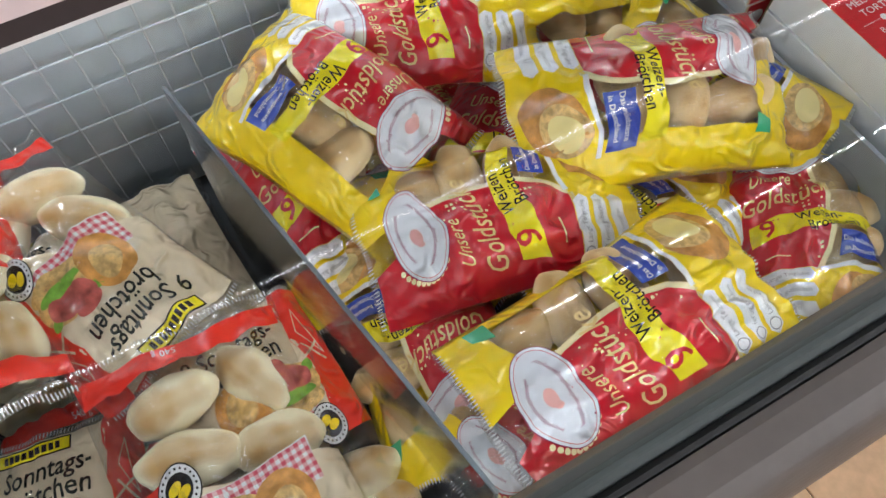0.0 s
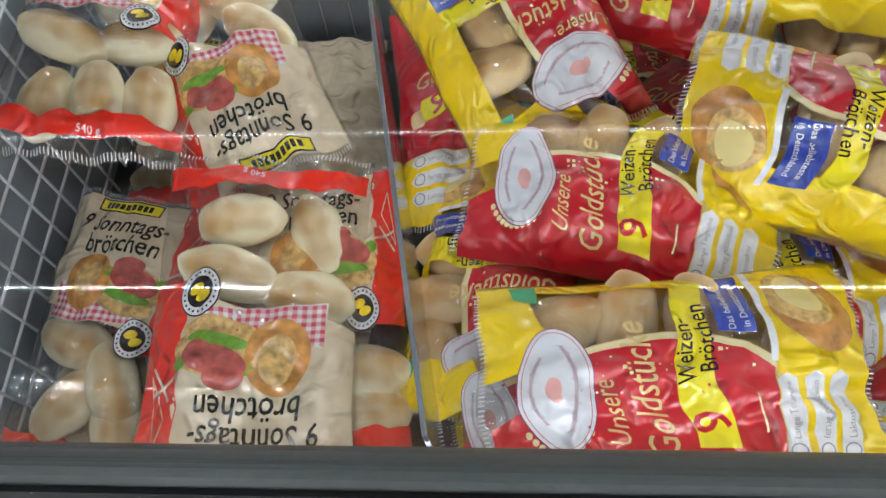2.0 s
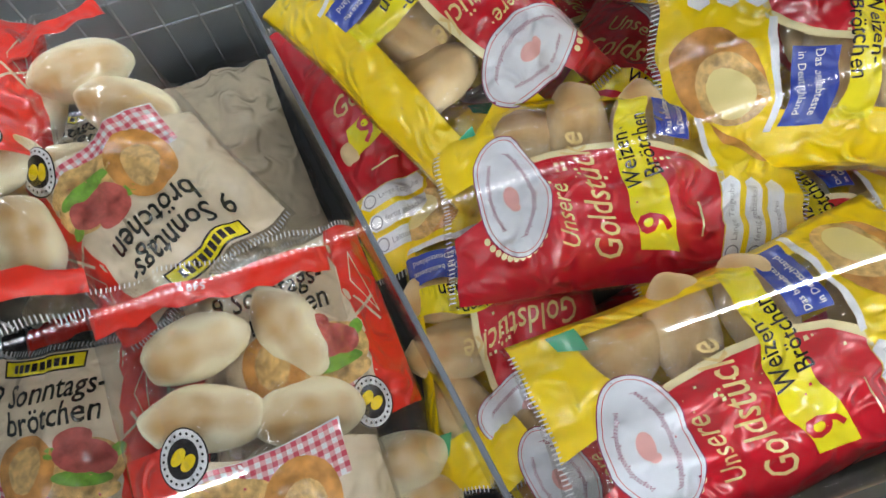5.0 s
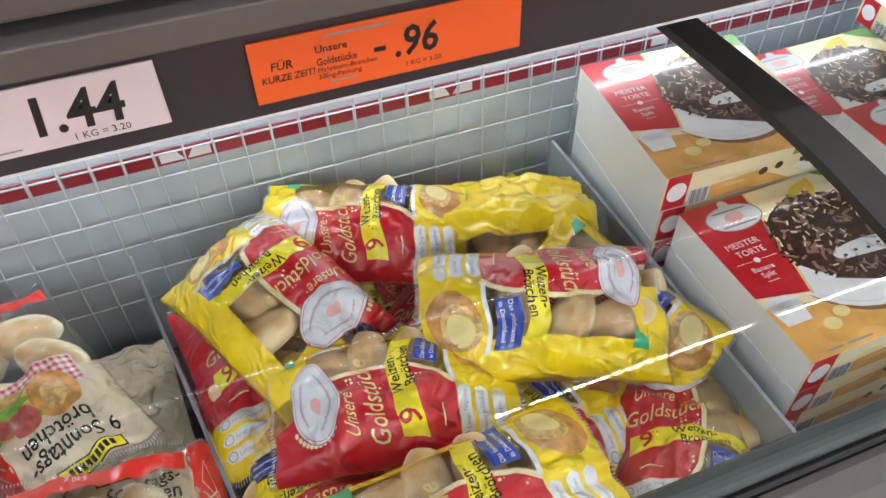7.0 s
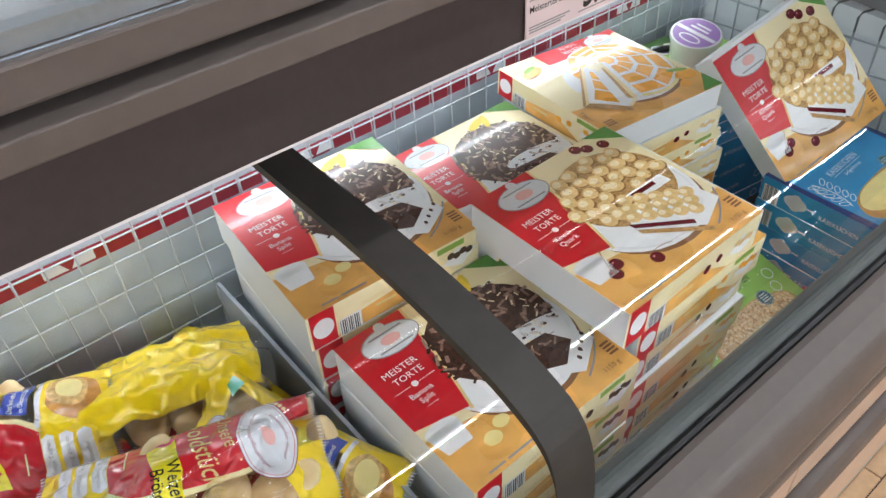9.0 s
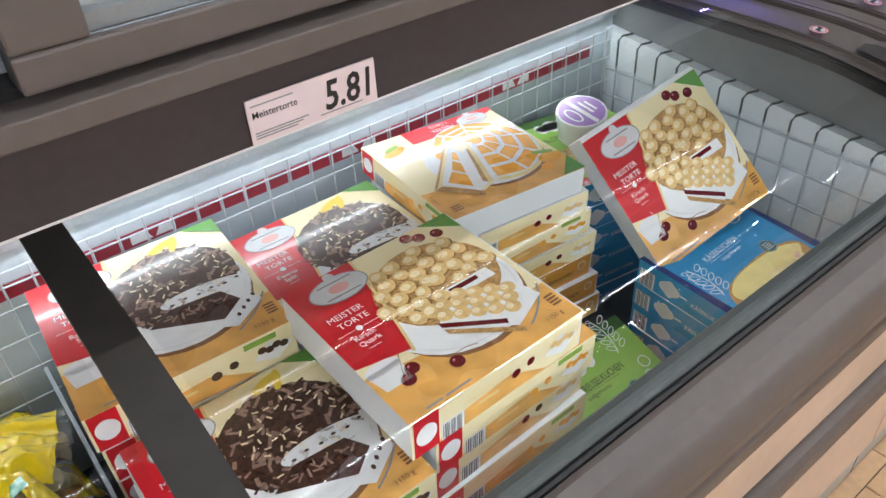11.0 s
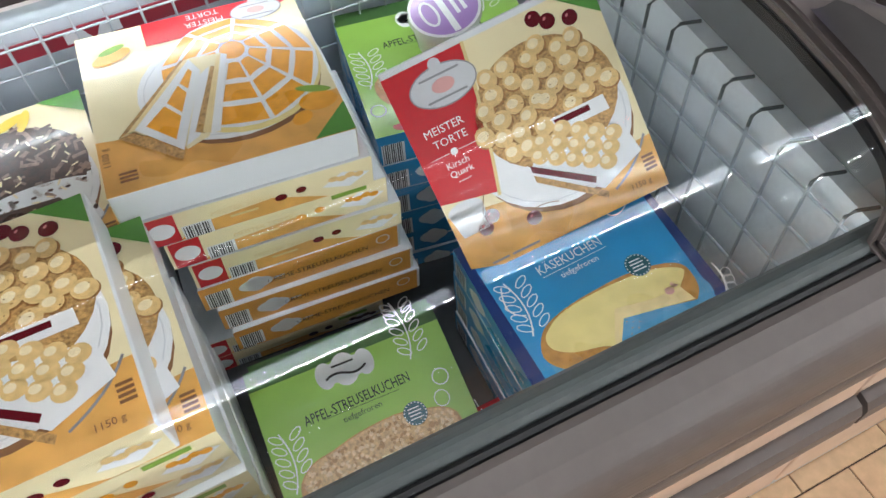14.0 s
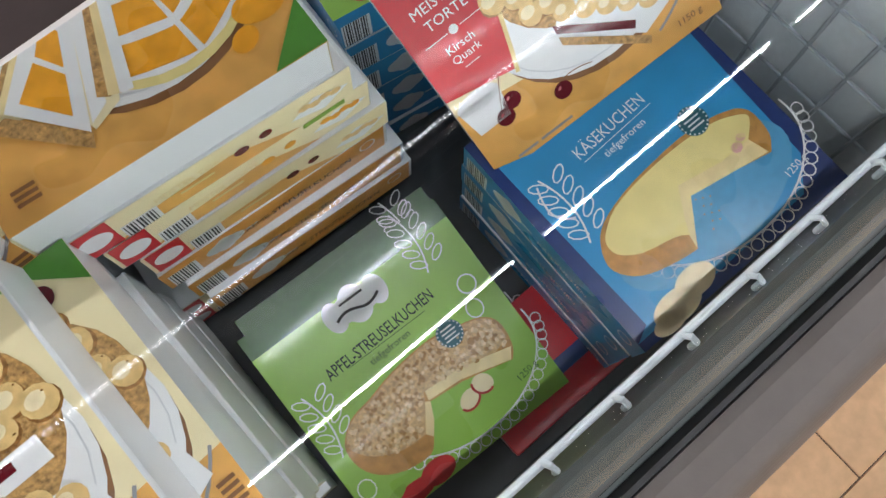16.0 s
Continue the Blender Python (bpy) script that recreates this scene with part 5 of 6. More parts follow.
def gold_print():
    """Yellow and red bag, drawn in a 0.22 by 0.36 m field."""
    P = Print((0.22 / 36, 0.36 / 60))
    W, L = 0.22, 0.36
    f = lambda *pts: [(p * W, q * L) for p, q in pts]
    P.add("yellow_foot", B_YEL, 1, f((0.01, 0.02), (1.38, 0.02), (1.38, 0.27), (0.01, 0.27)))
    P.add("yellow_corner", B_YEL, 1, f((0.58, 0.80), (0.93, 0.86), (1.38, 0.86), (1.38, 0.985), (0.50, 0.985)))
    P.add("yellow_edge", B_YEL, 1, f((0.90, 0.27), (1.38, 0.27), (1.38, 0.86), (0.93, 0.86)))
    P.add("cream_border", B_CREAM, 1, f((0.01, 0.255), (0.50, 0.255), (0.60, 0.34), (0.655, 0.46), (0.66, 0.58), (0.63, 0.72), (0.58, 0.83), (0.01, 0.83)))
    P.add("red_field", B_RED, 2, f((0.01, 0.27), (0.47, 0.27), (0.57, 0.35), (0.62, 0.46), (0.625, 0.58), (0.60, 0.71), (0.56, 0.81), (0.40, 0.84), (0.30, 0.97), (0.01, 0.97)))
    P.add("white_border", B_WHITE, 2, f((0.50, 0.262), (0.99, 0.27), (0.99, 0.288), (0.50, 0.28)))
    P.add("blue_label", B_BLUE, 2, f((0.64, 0.31), (0.97, 0.30), (0.97, 0.40), (0.66, 0.405)))
    P.add("blue_words", B_WHITE, 3, *words("Das beliebteste", 0.175, 0.129, 0.0095), *words("in Deutschland", 0.175, 0.116, 0.0095))
    P.add("lemon_tag", B_TAG, 4, f((0.12, 0.385), (0.22, 0.40), (0.50, 0.435), (0.80, 0.425), (0.96, 0.405), (0.96, 0.485), (0.80, 0.505), (0.50, 0.52), (0.28, 0.505), (0.14, 0.485)))
    P.add("tag_number", B_RED, 5, *words("9", 0.052, 0.149, 0.044, -4, "CENTER", 0, 1, 0.012))
    P.add("tag_words", B_BLACK, 5, *words("Weizen-", 0.126, 0.171, 0.0215, 2, "CENTER", 0, 0.92, 0.008), *words("Brötchen", 0.138, 0.153, 0.0215, 2, "CENTER", 0, 0.92, 0.008))
    P.add("script", B_GILT, 4, *words("Unsere", 0.070, 0.236, 0.026, 8, "CENTER", 0.4, 0.85, 0.002), *words("Goldstücke", 0.090, 0.202, 0.036, 10, "CENTER", 0.45, 0.82, 0.004))
    P.add("frozen_words", B_CREAM, 3, rect(0.04, 0.117, 0.075, 0.119))
    P.add("oval_frill", B_CREAM, 3, *[ell(0.098 + 0.061 * math.cos(2.3 + k * 0.16), 0.291 + 0.0365 * math.sin(2.3 + k * 0.16), 0.0035, 0.003, n=8) for k in range(11)])
    P.add("oval_edge", B_PLUM, 4, ell(0.098, 0.290, 0.0615, 0.0345, 4, 36))
    P.add("oval", B_PALE, 5, ell(0.098, 0.290, 0.0605, 0.0335, 4, 36))
    P.add("oval_ring", B_RED, 6, *stroke(ell(0.098, 0.290, 0.0572, 0.0302, 4, 32), 0.0006, True))
    P.add("oval_motif", I_PINK, 6, ell(0.098, 0.292, 0.012, 0.0075, 4, 18), ell(0.087, 0.289, 0.004, 0.005, 4, 10))
    zig = lambda pts, h: [(x, y + h * (-1 if k % 2 else 1) * (1.5 if k % 7 == 0 else 0.8)) for k, (x, y) in enumerate(pts)]
    up_ = stroke(zig(bez((0.064, 0.300), (0.098, 0.322), (0.132, 0.304), 56), 0.0020), 0.00045)
    low_ = stroke(zig(bez((0.056, 0.283), (0.098, 0.258), (0.142, 0.287), 70), 0.0023), 0.0005)
    P.add("oval_bars", B_PLUM, 6, *up_, *low_)
    for k in range(3):
        y = 0.030 + 0.024 * k
        P.add("care_pill", B_WHITE, 3, [(0.020, y), (0.092, y), (0.098, y + 0.009), (0.092, y + 0.018), (0.020, y + 0.018), (0.012, y + 0.009)])
        P.add("care_mark", I_GREY, 4, *stroke(ell(0.024, y + 0.009, 0.0068, 0.0068, 0, 12), 0.0014, True), *words(("Laktosefrei", "fertig gebacken", "Lange Teigruhe")[k], 0.035, y + 0.006, 0.0088, 0, "LEFT"))
    P.add("bun_picture", B_BUNPIC, 3, ell(0.160, 0.052, 0.046, 0.036, 20, 24))
    P.add("bun_half", B_BUNPIC2, 4, ell(0.176, 0.062, 0.036, 0.027, 30, 20))
    P.add("bun_crumb", I_CAKE, 5, ell(0.180, 0.060, 0.026, 0.017, 30, 18))
    P.add("green_mark", B_MINT, 3, f((0.86, 0.83), (0.97, 0.83), (0.97, 0.90), (0.90, 0.89)))
    P.add("crimp", B_WHITE, 2, *[rect(0.006 + 0.0042 * k, q, 0.0072 + 0.0042 * k, q + 0.006) for k in range(49) for q in (0.001, L - 0.008)])
    return P, W, L


def sunday_print():
    """Scarlet and beige bag, drawn in a 0.24 by 0.37 m field."""
    P = Print((0.24 / 36, 0.37 / 60))
    W, L = 0.24, 0.37
    f = lambda *pts: [(p * W, q * L) for p, q in pts]
    wavy = [(0.02 + 0.96 * k / 16, 0.128 + 0.008 * math.sin(k * 2.1)) for k in range(17)]
    P.add("scarlet_foot", B_SCARLET, 1, f((0.02, 0.06), (0.98, 0.06), *reversed(wavy)))
    P.add("weight", B_WHITE, 2, *words("540 g", 0.135, 0.026, 0.012))
    P.add("beige_panel", B_BEIGE, 1, f((0.02, 0.56), (0.30, 0.53), (0.60, 0.51), (0.80, 0.49), (0.98, 0.49), (0.98, 0.97), (0.02, 0.97)))
    rag = [(0.80 + 0.012 * math.sin(k * 1.9), 0.43 + 0.55 * k / 14) for k in range(15)]
    P.add("scarlet_strip", B_SCARLET, 2, f((0.985, 0.44), (0.985, 0.975), *reversed(rag)))
    cloth = f((0.16, 0.56), (0.14, 0.43), (0.70, 0.455), (0.74, 0.535))
    P.add("gingham", B_WHITE, 2, cloth)
    chk, pale_chk = [], []
    for i in range(27):
        for j in range(11):
            x0, y0 = 0.036 + 0.0051 * i, 0.161 + 0.0045 * j + 0.0003 * i
            if y0 < 0.203 - 0.0003 * i and i % 2 + j % 2 < 2:
                (chk if i % 2 + j % 2 == 0 else pale_chk).append(rect(x0, y0, x0 + 0.0051, y0 + 0.0045))
    P.add("gingham_checks", B_PINK, 3, *chk)
    P.add("gingham_bands", B_ROSE, 3, *pale_chk)
    P.add("half_roll", B_BUNPIC2, 4, ell(0.152, 0.212, 0.046, 0.028, -8, 24), ell(0.148, 0.190, 0.044, 0.014, -6, 20))
    P.add("salad", B_GREEN, 5, ell(0.150, 0.200, 0.036, 0.008, -6, 18), ell(0.188, 0.222, 0.010, 0.007, 20, 10), ell(0.115, 0.228, 0.009, 0.006, 0, 10))
    P.add("ham", B_HAM, 6, ell(0.150, 0.222, 0.034, 0.017, -8, 22), ell(0.140, 0.238, 0.022, 0.012, 10, 16), ell(0.172, 0.214, 0.016, 0.013, 0, 14))
    P.add("roll_picture", B_BUNPIC, 5, ell(0.084, 0.214, 0.038, 0.035, 70, 26))
    P.add("roll_crust", B_BUNPIC2, 6, ell(0.084, 0.218, 0.024, 0.020, 60, 18))
    P.add("title", B_PINE, 4, *words("9 Sonntags-", 0.106, 0.296, 0.034, 2, "CENTER", 0.15, 0.86, 0.012), *words("brötchen", 0.114, 0.268, 0.035, 2, "CENTER", 0.15, 0.88, 0.012))
    P.add("maker_bar_edge", B_BLACK, 3, rect(0.05, 0.333, 0.150, 0.352))
    P.add("maker_bar", B_TAG, 4, rect(0.052, 0.335, 0.148, 0.350))
    P.add("maker_marks", B_BLACK, 5, *[rect(0.062 + 0.0085 * k, 0.338, 0.068 + 0.0085 * k, 0.347) for k in range(9)])
    P.add("windmill", B_BEIGE, 3, *stroke([(0.205, 0.30), (0.225, 0.26), (0.215, 0.33), (0.205, 0.30)], 0.0012), *stroke(turned([(0.188, 0.27), (0.225, 0.27)], 0.21, 0.27, 35), 0.003), *stroke(turned([(0.188, 0.27), (0.225, 0.27)], 0.21, 0.27, 125), 0.003))
    P.add("seal_edge", B_BLACK, 4, ell(0.176, 0.155, 0.0245, 0.0245, 0, 30))
    P.add("seal", B_WHITE, 5, ell(0.176, 0.155, 0.0232, 0.0232, 0, 30))
    P.add("seal_core", B_BLACK, 6, ell(0.176, 0.155, 0.0158, 0.0158, 0, 24), *[ell(0.176 + 0.0195 * math.cos(k * 0.30), 0.155 + 0.0195 * math.sin(k * 0.30), 0.0014, 0.0014, n=5) for k in range(21)])
    P.add("seal_buns", B_YEL, 7, ell(0.172, 0.160, 0.0085, 0.0055, 20, 14), ell(0.180, 0.152, 0.0085, 0.0055, 20, 14))
    P.add("crimp", B_WHITE, 2, *[rect(0.006 + 0.0042 * k, q, 0.0072 + 0.0042 * k, q + 0.006) for k in range(54) for q in (0.001, L - 0.008)])
    for k, (nm, mt, ly, vs, fs) in enumerate(P.layers):
        lift = 0.026 if nm.split("_")[0] in ("gingham", "half", "salad", "ham", "roll") else 0.022 if nm.startswith("seal") else 0.012 if nm == "title" else 0.005 if nm.startswith("maker") else 0.0
        P.layers[k] = (nm, mt, ly, [(x, y + lift) for x, y in vs], fs)
    return P, W, L


GOLD, SUNDAY = gold_print(), sunday_print()


def bag(kind, m, label, seed, H=0.05, W=0.0, L=0.0, curl=0.0, sag=0.0, group="", buns=None, face=True, turn=0.0):
    P, pw, pl = GOLD if kind == "gold" else SUNDAY
    W, L = W or pw, L or pl
    t = empty("bread_roll_bag", m, label, "bread bag", group)
    spots = buns or ([(0.78, 0.78, 20), (0.80, 0.59, 78), (0.76, 0.41, 95), (0.30, 0.70, 10), (0.36, 0.42, 80), (0.5, 0.17, 90)] if kind == "gold" else [(0.29, 0.385, 95), (0.29, 0.215, 82), (0.72, 0.245, 18), (0.70, 0.44, 72), (0.30, 0.60, 90), (0.68, 0.70, 20)])
    b = Bag(W, L, H, seed, curl, sag, spots)
    b.film(t)
    if face:
        P.lay(t, lambda x, y, o: b.at(x / pw - turn, y / pl, o), 0.00045)
    else:
        back = Print((pw / 36, pl / 60))
        mat_ = B_YEL if kind == "gold" else B_BEIGE
        back.add("back_panel", mat_, 1, rect(0.01, 0.02, pw - 0.01, pl - 0.02))
        back.lay(t, lambda x, y, o: b.at(x / pw, y / pl, o), 0.0003)
    r = random.Random(seed + 50)
    for p, q, turn_ in spots:
        ob = new("bun", BUNS[r.randrange(4)][1 if kind == "gold" else 0])
        top = b.at(p, q)
        turn_ += (r.random() - 0.5) * 24
        ob.matrix_local = Matrix.Translation((top[0], top[1], top[2] - (0.056 if not face else 0.042 if (p > 0.5 if kind == "gold" else q < 0.48) else 0.05))) @ pose(0, 0, 0, (r.random() - 0.5) * 24, (r.random() - 0.5) * 24, turn_)
        ob.parent = t
    return t


GB, SB = "yellow and red bread bags", "scarlet and beige bread bags"


def lie(x, y, z, up_deg, pitch=0.0, roll=0.0):
    """A bag at (x, y, z); up_deg: the way its print's top points, 0 is along +x; pitch lifts the top edge, roll its right side."""
    return pose(x, y, z, 0, 0, up_deg - 90) @ pose(0, 0, 0, pitch, -roll, 0)


# nearest the camera first
bag("gold", lie(0.390, 0.135, 0.738, 185, 1, 6), "yellow and red bag of nine wheat rolls by the rim", 11, 0.042, 0.205, 0.36, group=GB)
bag("gold", lie(0.360, 0.338, 0.712, 166, 0, 8), "red and yellow wheat roll bag lying across the pile", 12, 0.045, 0.205, 0.335, group=GB)
bag("gold", lie(0.240, 0.540, 0.762, -66, -8, -14), "tilted wheat roll bag with a shiny red end", 13, 0.046, 0.22, 0.32, sag=-0.11, group=GB, buns=[(0.70, 0.64, 75), (0.60, 0.50, 15), (0.70, 0.36, 40), (0.36, 0.36, 60), (0.56, 0.18, 90)], turn=0.16)
bag("gold", lie(0.588, 0.364, 0.762, -19, 0, -20), "yellow wheat roll bag on top of the pile", 14, 0.046, 0.21, 0.35, sag=-0.04, group=GB, turn=0.16, buns=[(0.58, 0.80, 24), (0.60, 0.60, 70), (0.52, 0.44, 85), (0.28, 0.70, 10), (0.26, 0.42, 80), (0.45, 0.17, 90)])
bag("gold", lie(0.706, 0.372, 0.690, 106, 10, 38), "wheat roll bag with a blue label beside cake boxes", 15, 0.046, 0.19, 0.33, group=GB)
bag("gold", lie(0.415, 0.632, 0.742, 160, 4, 18), "wheat roll bag at the back with a yellow tag", 16, 0.046, 0.19, 0.33, group=GB)
bag("gold", lie(0.640, 0.612, 0.728, -14, 0, 10), "yellow back of a wheat roll bag by the wire grid", 17, 0.034, 0.20, 0.32, group=GB, face=False)
bag("gold", lie(0.705, 0.165, 0.640, 62, 0, 4), "wheat roll bag partly under another by the rim", 18, 0.045, 0.20, 0.30, group=GB)
bag("gold", lie(0.520, 0.250, 0.640, 182, 0, 4), "wheat roll bag deep in the pile", 19, 0.045, 0.20, 0.34, group=GB)
bag("gold", lie(0.311, 0.137, 0.632, 190, -2, 0), "wheat roll bag wedged by the clear divider", 20, 0.045, 0.19, 0.30, group=GB)
bag("gold", lie(0.230, 0.285, 0.622, 262, 0, -6), "wheat roll bag below the others by the divider", 21, 0.045, 0.20, 0.34, group=GB)
bag("gold", lie(0.190, 0.530, 0.612, 97, 4, -12), "dark red end of a wheat roll bag by the divider", 22, 0.045, 0.19, 0.34, group=GB)
bag("gold", lie(0.450, 0.460, 0.620, 40, 0, 0), "wheat roll bag under the pile", 23, 0.045, 0.22, 0.36, group=GB)
bag("gold", lie(0.690, 0.640, 0.640, 100, 0, 0), "wheat roll bag in the back corner", 24, 0.045, 0.19, 0.26, group=GB)
for k, (x, y, a) in enumerate(((0.33, 0.18, 10), (0.60, 0.18, 170), (0.34, 0.46, 95), (0.62, 0.48, 85), (0.42, 0.64, 0), (0.69, 0.30, 90))):
    bag("gold", lie(x, y, 0.53, a), "wheat roll bag at the bottom of the pile", 30 + k, 0.045, 0.21, 0.32, group=GB, face=k % 2 == 0)
# Sunday rolls
bag("sunday", lie(-0.026, 0.217, 0.688, 271, -6, 7), "scarlet and beige bag of nine Sunday rolls", 41, 0.040, 0.235, 0.37, group=SB, buns=[(0.62, 0.225, 92), (0.24, 0.25, 12), (0.64, 0.40, 80), (0.25, 0.455, 75), (0.30, 0.62, 90), (0.66, 0.72, 20)])
bag("sunday", lie(0.034, 0.235, 0.642, 95, 5, -8), "Sunday roll bag partly under another", 42, 0.038, 0.20, 0.36, group=SB, buns=[(0.74, 0.31, 88), (0.76, 0.18, 84), (0.28, 0.24, 20), (0.3, 0.42, 80), (0.5, 0.62, 85), (0.5, 0.8, 20)])
bag("sunday", lie(-0.228, 0.224, 0.600, 82, 8, -4), "Sunday roll bag with beige print by the wire end grid", 43, 0.040, 0.20, 0.35, group=SB, buns=[(0.62, 0.33, 15), (0.34, 0.25, 150), (0.7, 0.19, 20), (0.3, 0.45, 80), (0.5, 0.62, 85), (0.5, 0.8, 20)])
bag("sunday", lie(-0.238, 0.545, 0.748, 92, -2, -12), "Sunday roll bag with pale rolls at the back", 44, 0.050, 0.23, 0.36, group=SB, buns=[(0.28, 0.22, 8), (0.55, 0.24, 4), (0.80, 0.23, 175), (0.3, 0.46, 80), (0.7, 0.47, 85), (0.5, 0.7, 20)])
bag("sunday", lie(-0.100, 0.535, 0.704, 294, -8, -4), "Sunday roll bag with gingham print leaning on the divider", 45, 0.050, 0.21, 0.34, group=SB, buns=[(0.30, 0.24, 60), (0.66, 0.26, 110), (0.24, 0.44, 30), (0.70, 0.46, 72), (0.30, 0.64, 90), (0.68, 0.72, 20)])
for k, (x, y, a) in enumerate(((-0.22, 0.22, 80), (-0.02, 0.24, 265), (-0.20, 0.58, 90), (-0.02, 0.58, 95))):
    bag("sunday", lie(x, y, 0.52, a), "Sunday roll bag at the bottom of the pile", 60 + k, 0.045, 0.21, 0.33, group=SB, face=k % 2 == 0)

# ---- price cards on the header ----
def card(name, x0, x1, z0, z1, material, label, prints):
    ob = mesh_ob(name, box_bm(x0, x1, YH - 0.0035, YH - 0.0012, z0, z1, 0.0004, 1), material)
    tagged(ob, label, "price tag")
    P = Print()
    for nm, mat_, lay_, polys in prints:
        P.add(nm, mat_, lay_, *polys)
    P.lay(ob, lambda x, z, o: (x0 + x, YH - 0.0035 - o, z0 + z), 0.0003)
    return ob


def bars(x, z, w, h, n):
    return [rect(x, z - k * h * 1.7, x + w * (1 - 0.22 * ((k * 7) % 3) / 2), z - k * h * 1.7 + h) for k in range(n)]


card("price_card", 1.045, 1.188, 1.2315, 1.2765, TAGPINK, "pale pink shelf price card reading 5.81",
     [("price", BLACKINK, 1, words("5.81", 0.140, 0.0085, 0.042, 0, "RIGHT", 0.12, 0.82, 0.022)), ("lettering", BLACKINK, 1, words("Meistertorte", 0.004, 0.0255, 0.0098, 0, "LEFT", 0, 0.95, 0.01)),
      ("small_bars", I_GREY, 1, bars(0.004, 0.0375, 0.045, 0.0016, 1) + bars(0.004, 0.010, 0.058, 0.0016, 3) + bars(0.075, 0.0045, 0.05, 0.0014, 1))])
card("price_card", 1.645, 1.790, 1.2355, 1.283, TAGPINK, "pale pink shelf price card reading 2.89",
     [("price", BLACKINK, 1, words("2.89", 0.141, 0.0095, 0.042, 0, "RIGHT", 0.12, 0.82, 0.022)), ("lettering", BLACKINK, 1, words("Streusel-/", 0.004, 0.029, 0.0098, 0, "LEFT", 0, 0.95, 0.01) + words("Käsekuchen", 0.004, 0.0195, 0.0098, 0, "LEFT", 0, 0.95, 0.01)),
      ("small_bars", I_GREY, 1, bars(0.004, 0.0415, 0.045, 0.0016, 1) + bars(0.004, 0.011, 0.04, 0.0016, 2) + bars(0.1, 0.0045, 0.03, 0.0014, 1))])
card("price_card", -0.01, 0.205, 1.2445, 1.2955, TAGPINK, "pale pink shelf price card reading 1.44",
     [("price", BLACKINK, 1, words("1.44", 0.188, 0.0125, 0.042, 0, "RIGHT", 0.12, 0.92, 0.022)), ("lettering", BLACKINK, 1, words("1 KG = 3.20", 0.188, 0.0035, 0.0078, 0, "RIGHT") + words("Goldstücke", 0.006, 0.030, 0.0105, 0, "LEFT", 0, 0.95, 0.01)),
      ("small_bars", I_GREY, 1, bars(0.006, 0.020, 0.06, 0.0016, 3) + bars(0.10, 0.0045, 0.015, 0.0014, 1))])
card("offer_card", 0.268, 0.484, 1.2415, 1.292, TAGORANGE, "bright orange offer card reading minus .96",
     [("price", BLACKINK, 1, words(".96", 0.145, 0.016, 0.034, 0, "RIGHT", 0.12, 0.88, 0.022) + [rect(0.093, 0.0235, 0.1025, 0.0275)]), ("lettering", BLACKINK, 1, words("FÜR", 0.022, 0.026, 0.0095, 0, "CENTER", 0.15, 1, 0.012) + words("KURZE ZEIT!", 0.026, 0.0165, 0.0080, 0, "CENTER", 0.15, 0.9, 0.012) + words("Unsere", 0.048, 0.033, 0.0085, 0, "LEFT", 0, 1, 0.01) + words("Goldstücke", 0.048, 0.0225, 0.0085, 0, "LEFT", 0, 0.8, 0.01) + words("Mehrkorn-Brötchen", 0.048, 0.0165, 0.0058, 0, "LEFT") + words("300-g-Packung", 0.048, 0.011, 0.0058, 0, "LEFT") + words("1 KG = 3.20", 0.132, 0.006, 0.006, 0, "CENTER")),
      ("small_bars", I_GREY, 1, bars(0.058, 0.0445, 0.05, 0.0018, 1) + bars(0.058, 0.0065, 0.02, 0.0014, 1) + [rect(0.0555, 0.006, 0.0559, 0.045)])])
# offer card on the shelf behind the door
oc = mesh_ob("offer_card", box_bm(1.135, 1.305, 0.338, 0.3405, 1.405, 1.478, 0.0005, 1), TAGORANGE)
tagged(oc, "orange offer card on the shelf rail behind glass", "price tag")
Print().add("price", BLACKINK, 1, *words("3.18", 0.160, 0.020, 0.046, 0, "RIGHT", 0.12, 0.85, 0.012)).add("small_bars", I_GREY, 1, *bars(0.01, 0.035, 0.05, 0.003, 4)).lay(oc, lambda x, z, o: (1.135 + x, 0.338 - o, 1.405 + z), 0.0004)
# temperature display at the header's end
disp = empty("temperature_display", pose(0, 0, 0), "small black temperature display with red digits", "display")
GREYP = paint("display_grey", (0.16, 0.15, 0.12), 0.5, var=0.1)
part("housing", box_bm(1.985, 2.075, YH - 0.016, YH - 0.0045, 1.2395, 1.30, 0.004), GREYP, disp)
part("window", box_bm(2.0, 2.05, YH - 0.0175, YH - 0.0163, 1.262, 1.288), BLACK, disp)
Print().add("digits", REDLED, 1, *words("-21", 0.046, 0.006, 0.019, 0, "RIGHT")).add("buttons", I_GREY, 1, *[ell(0.008 + 0.012 * k, -0.010, 0.004, 0.004, n=12) for k in range(4)]).lay(disp, lambda x, z, o: (2.0 + x, YH - 0.0176 - o, 1.262 + z), 0.0003)

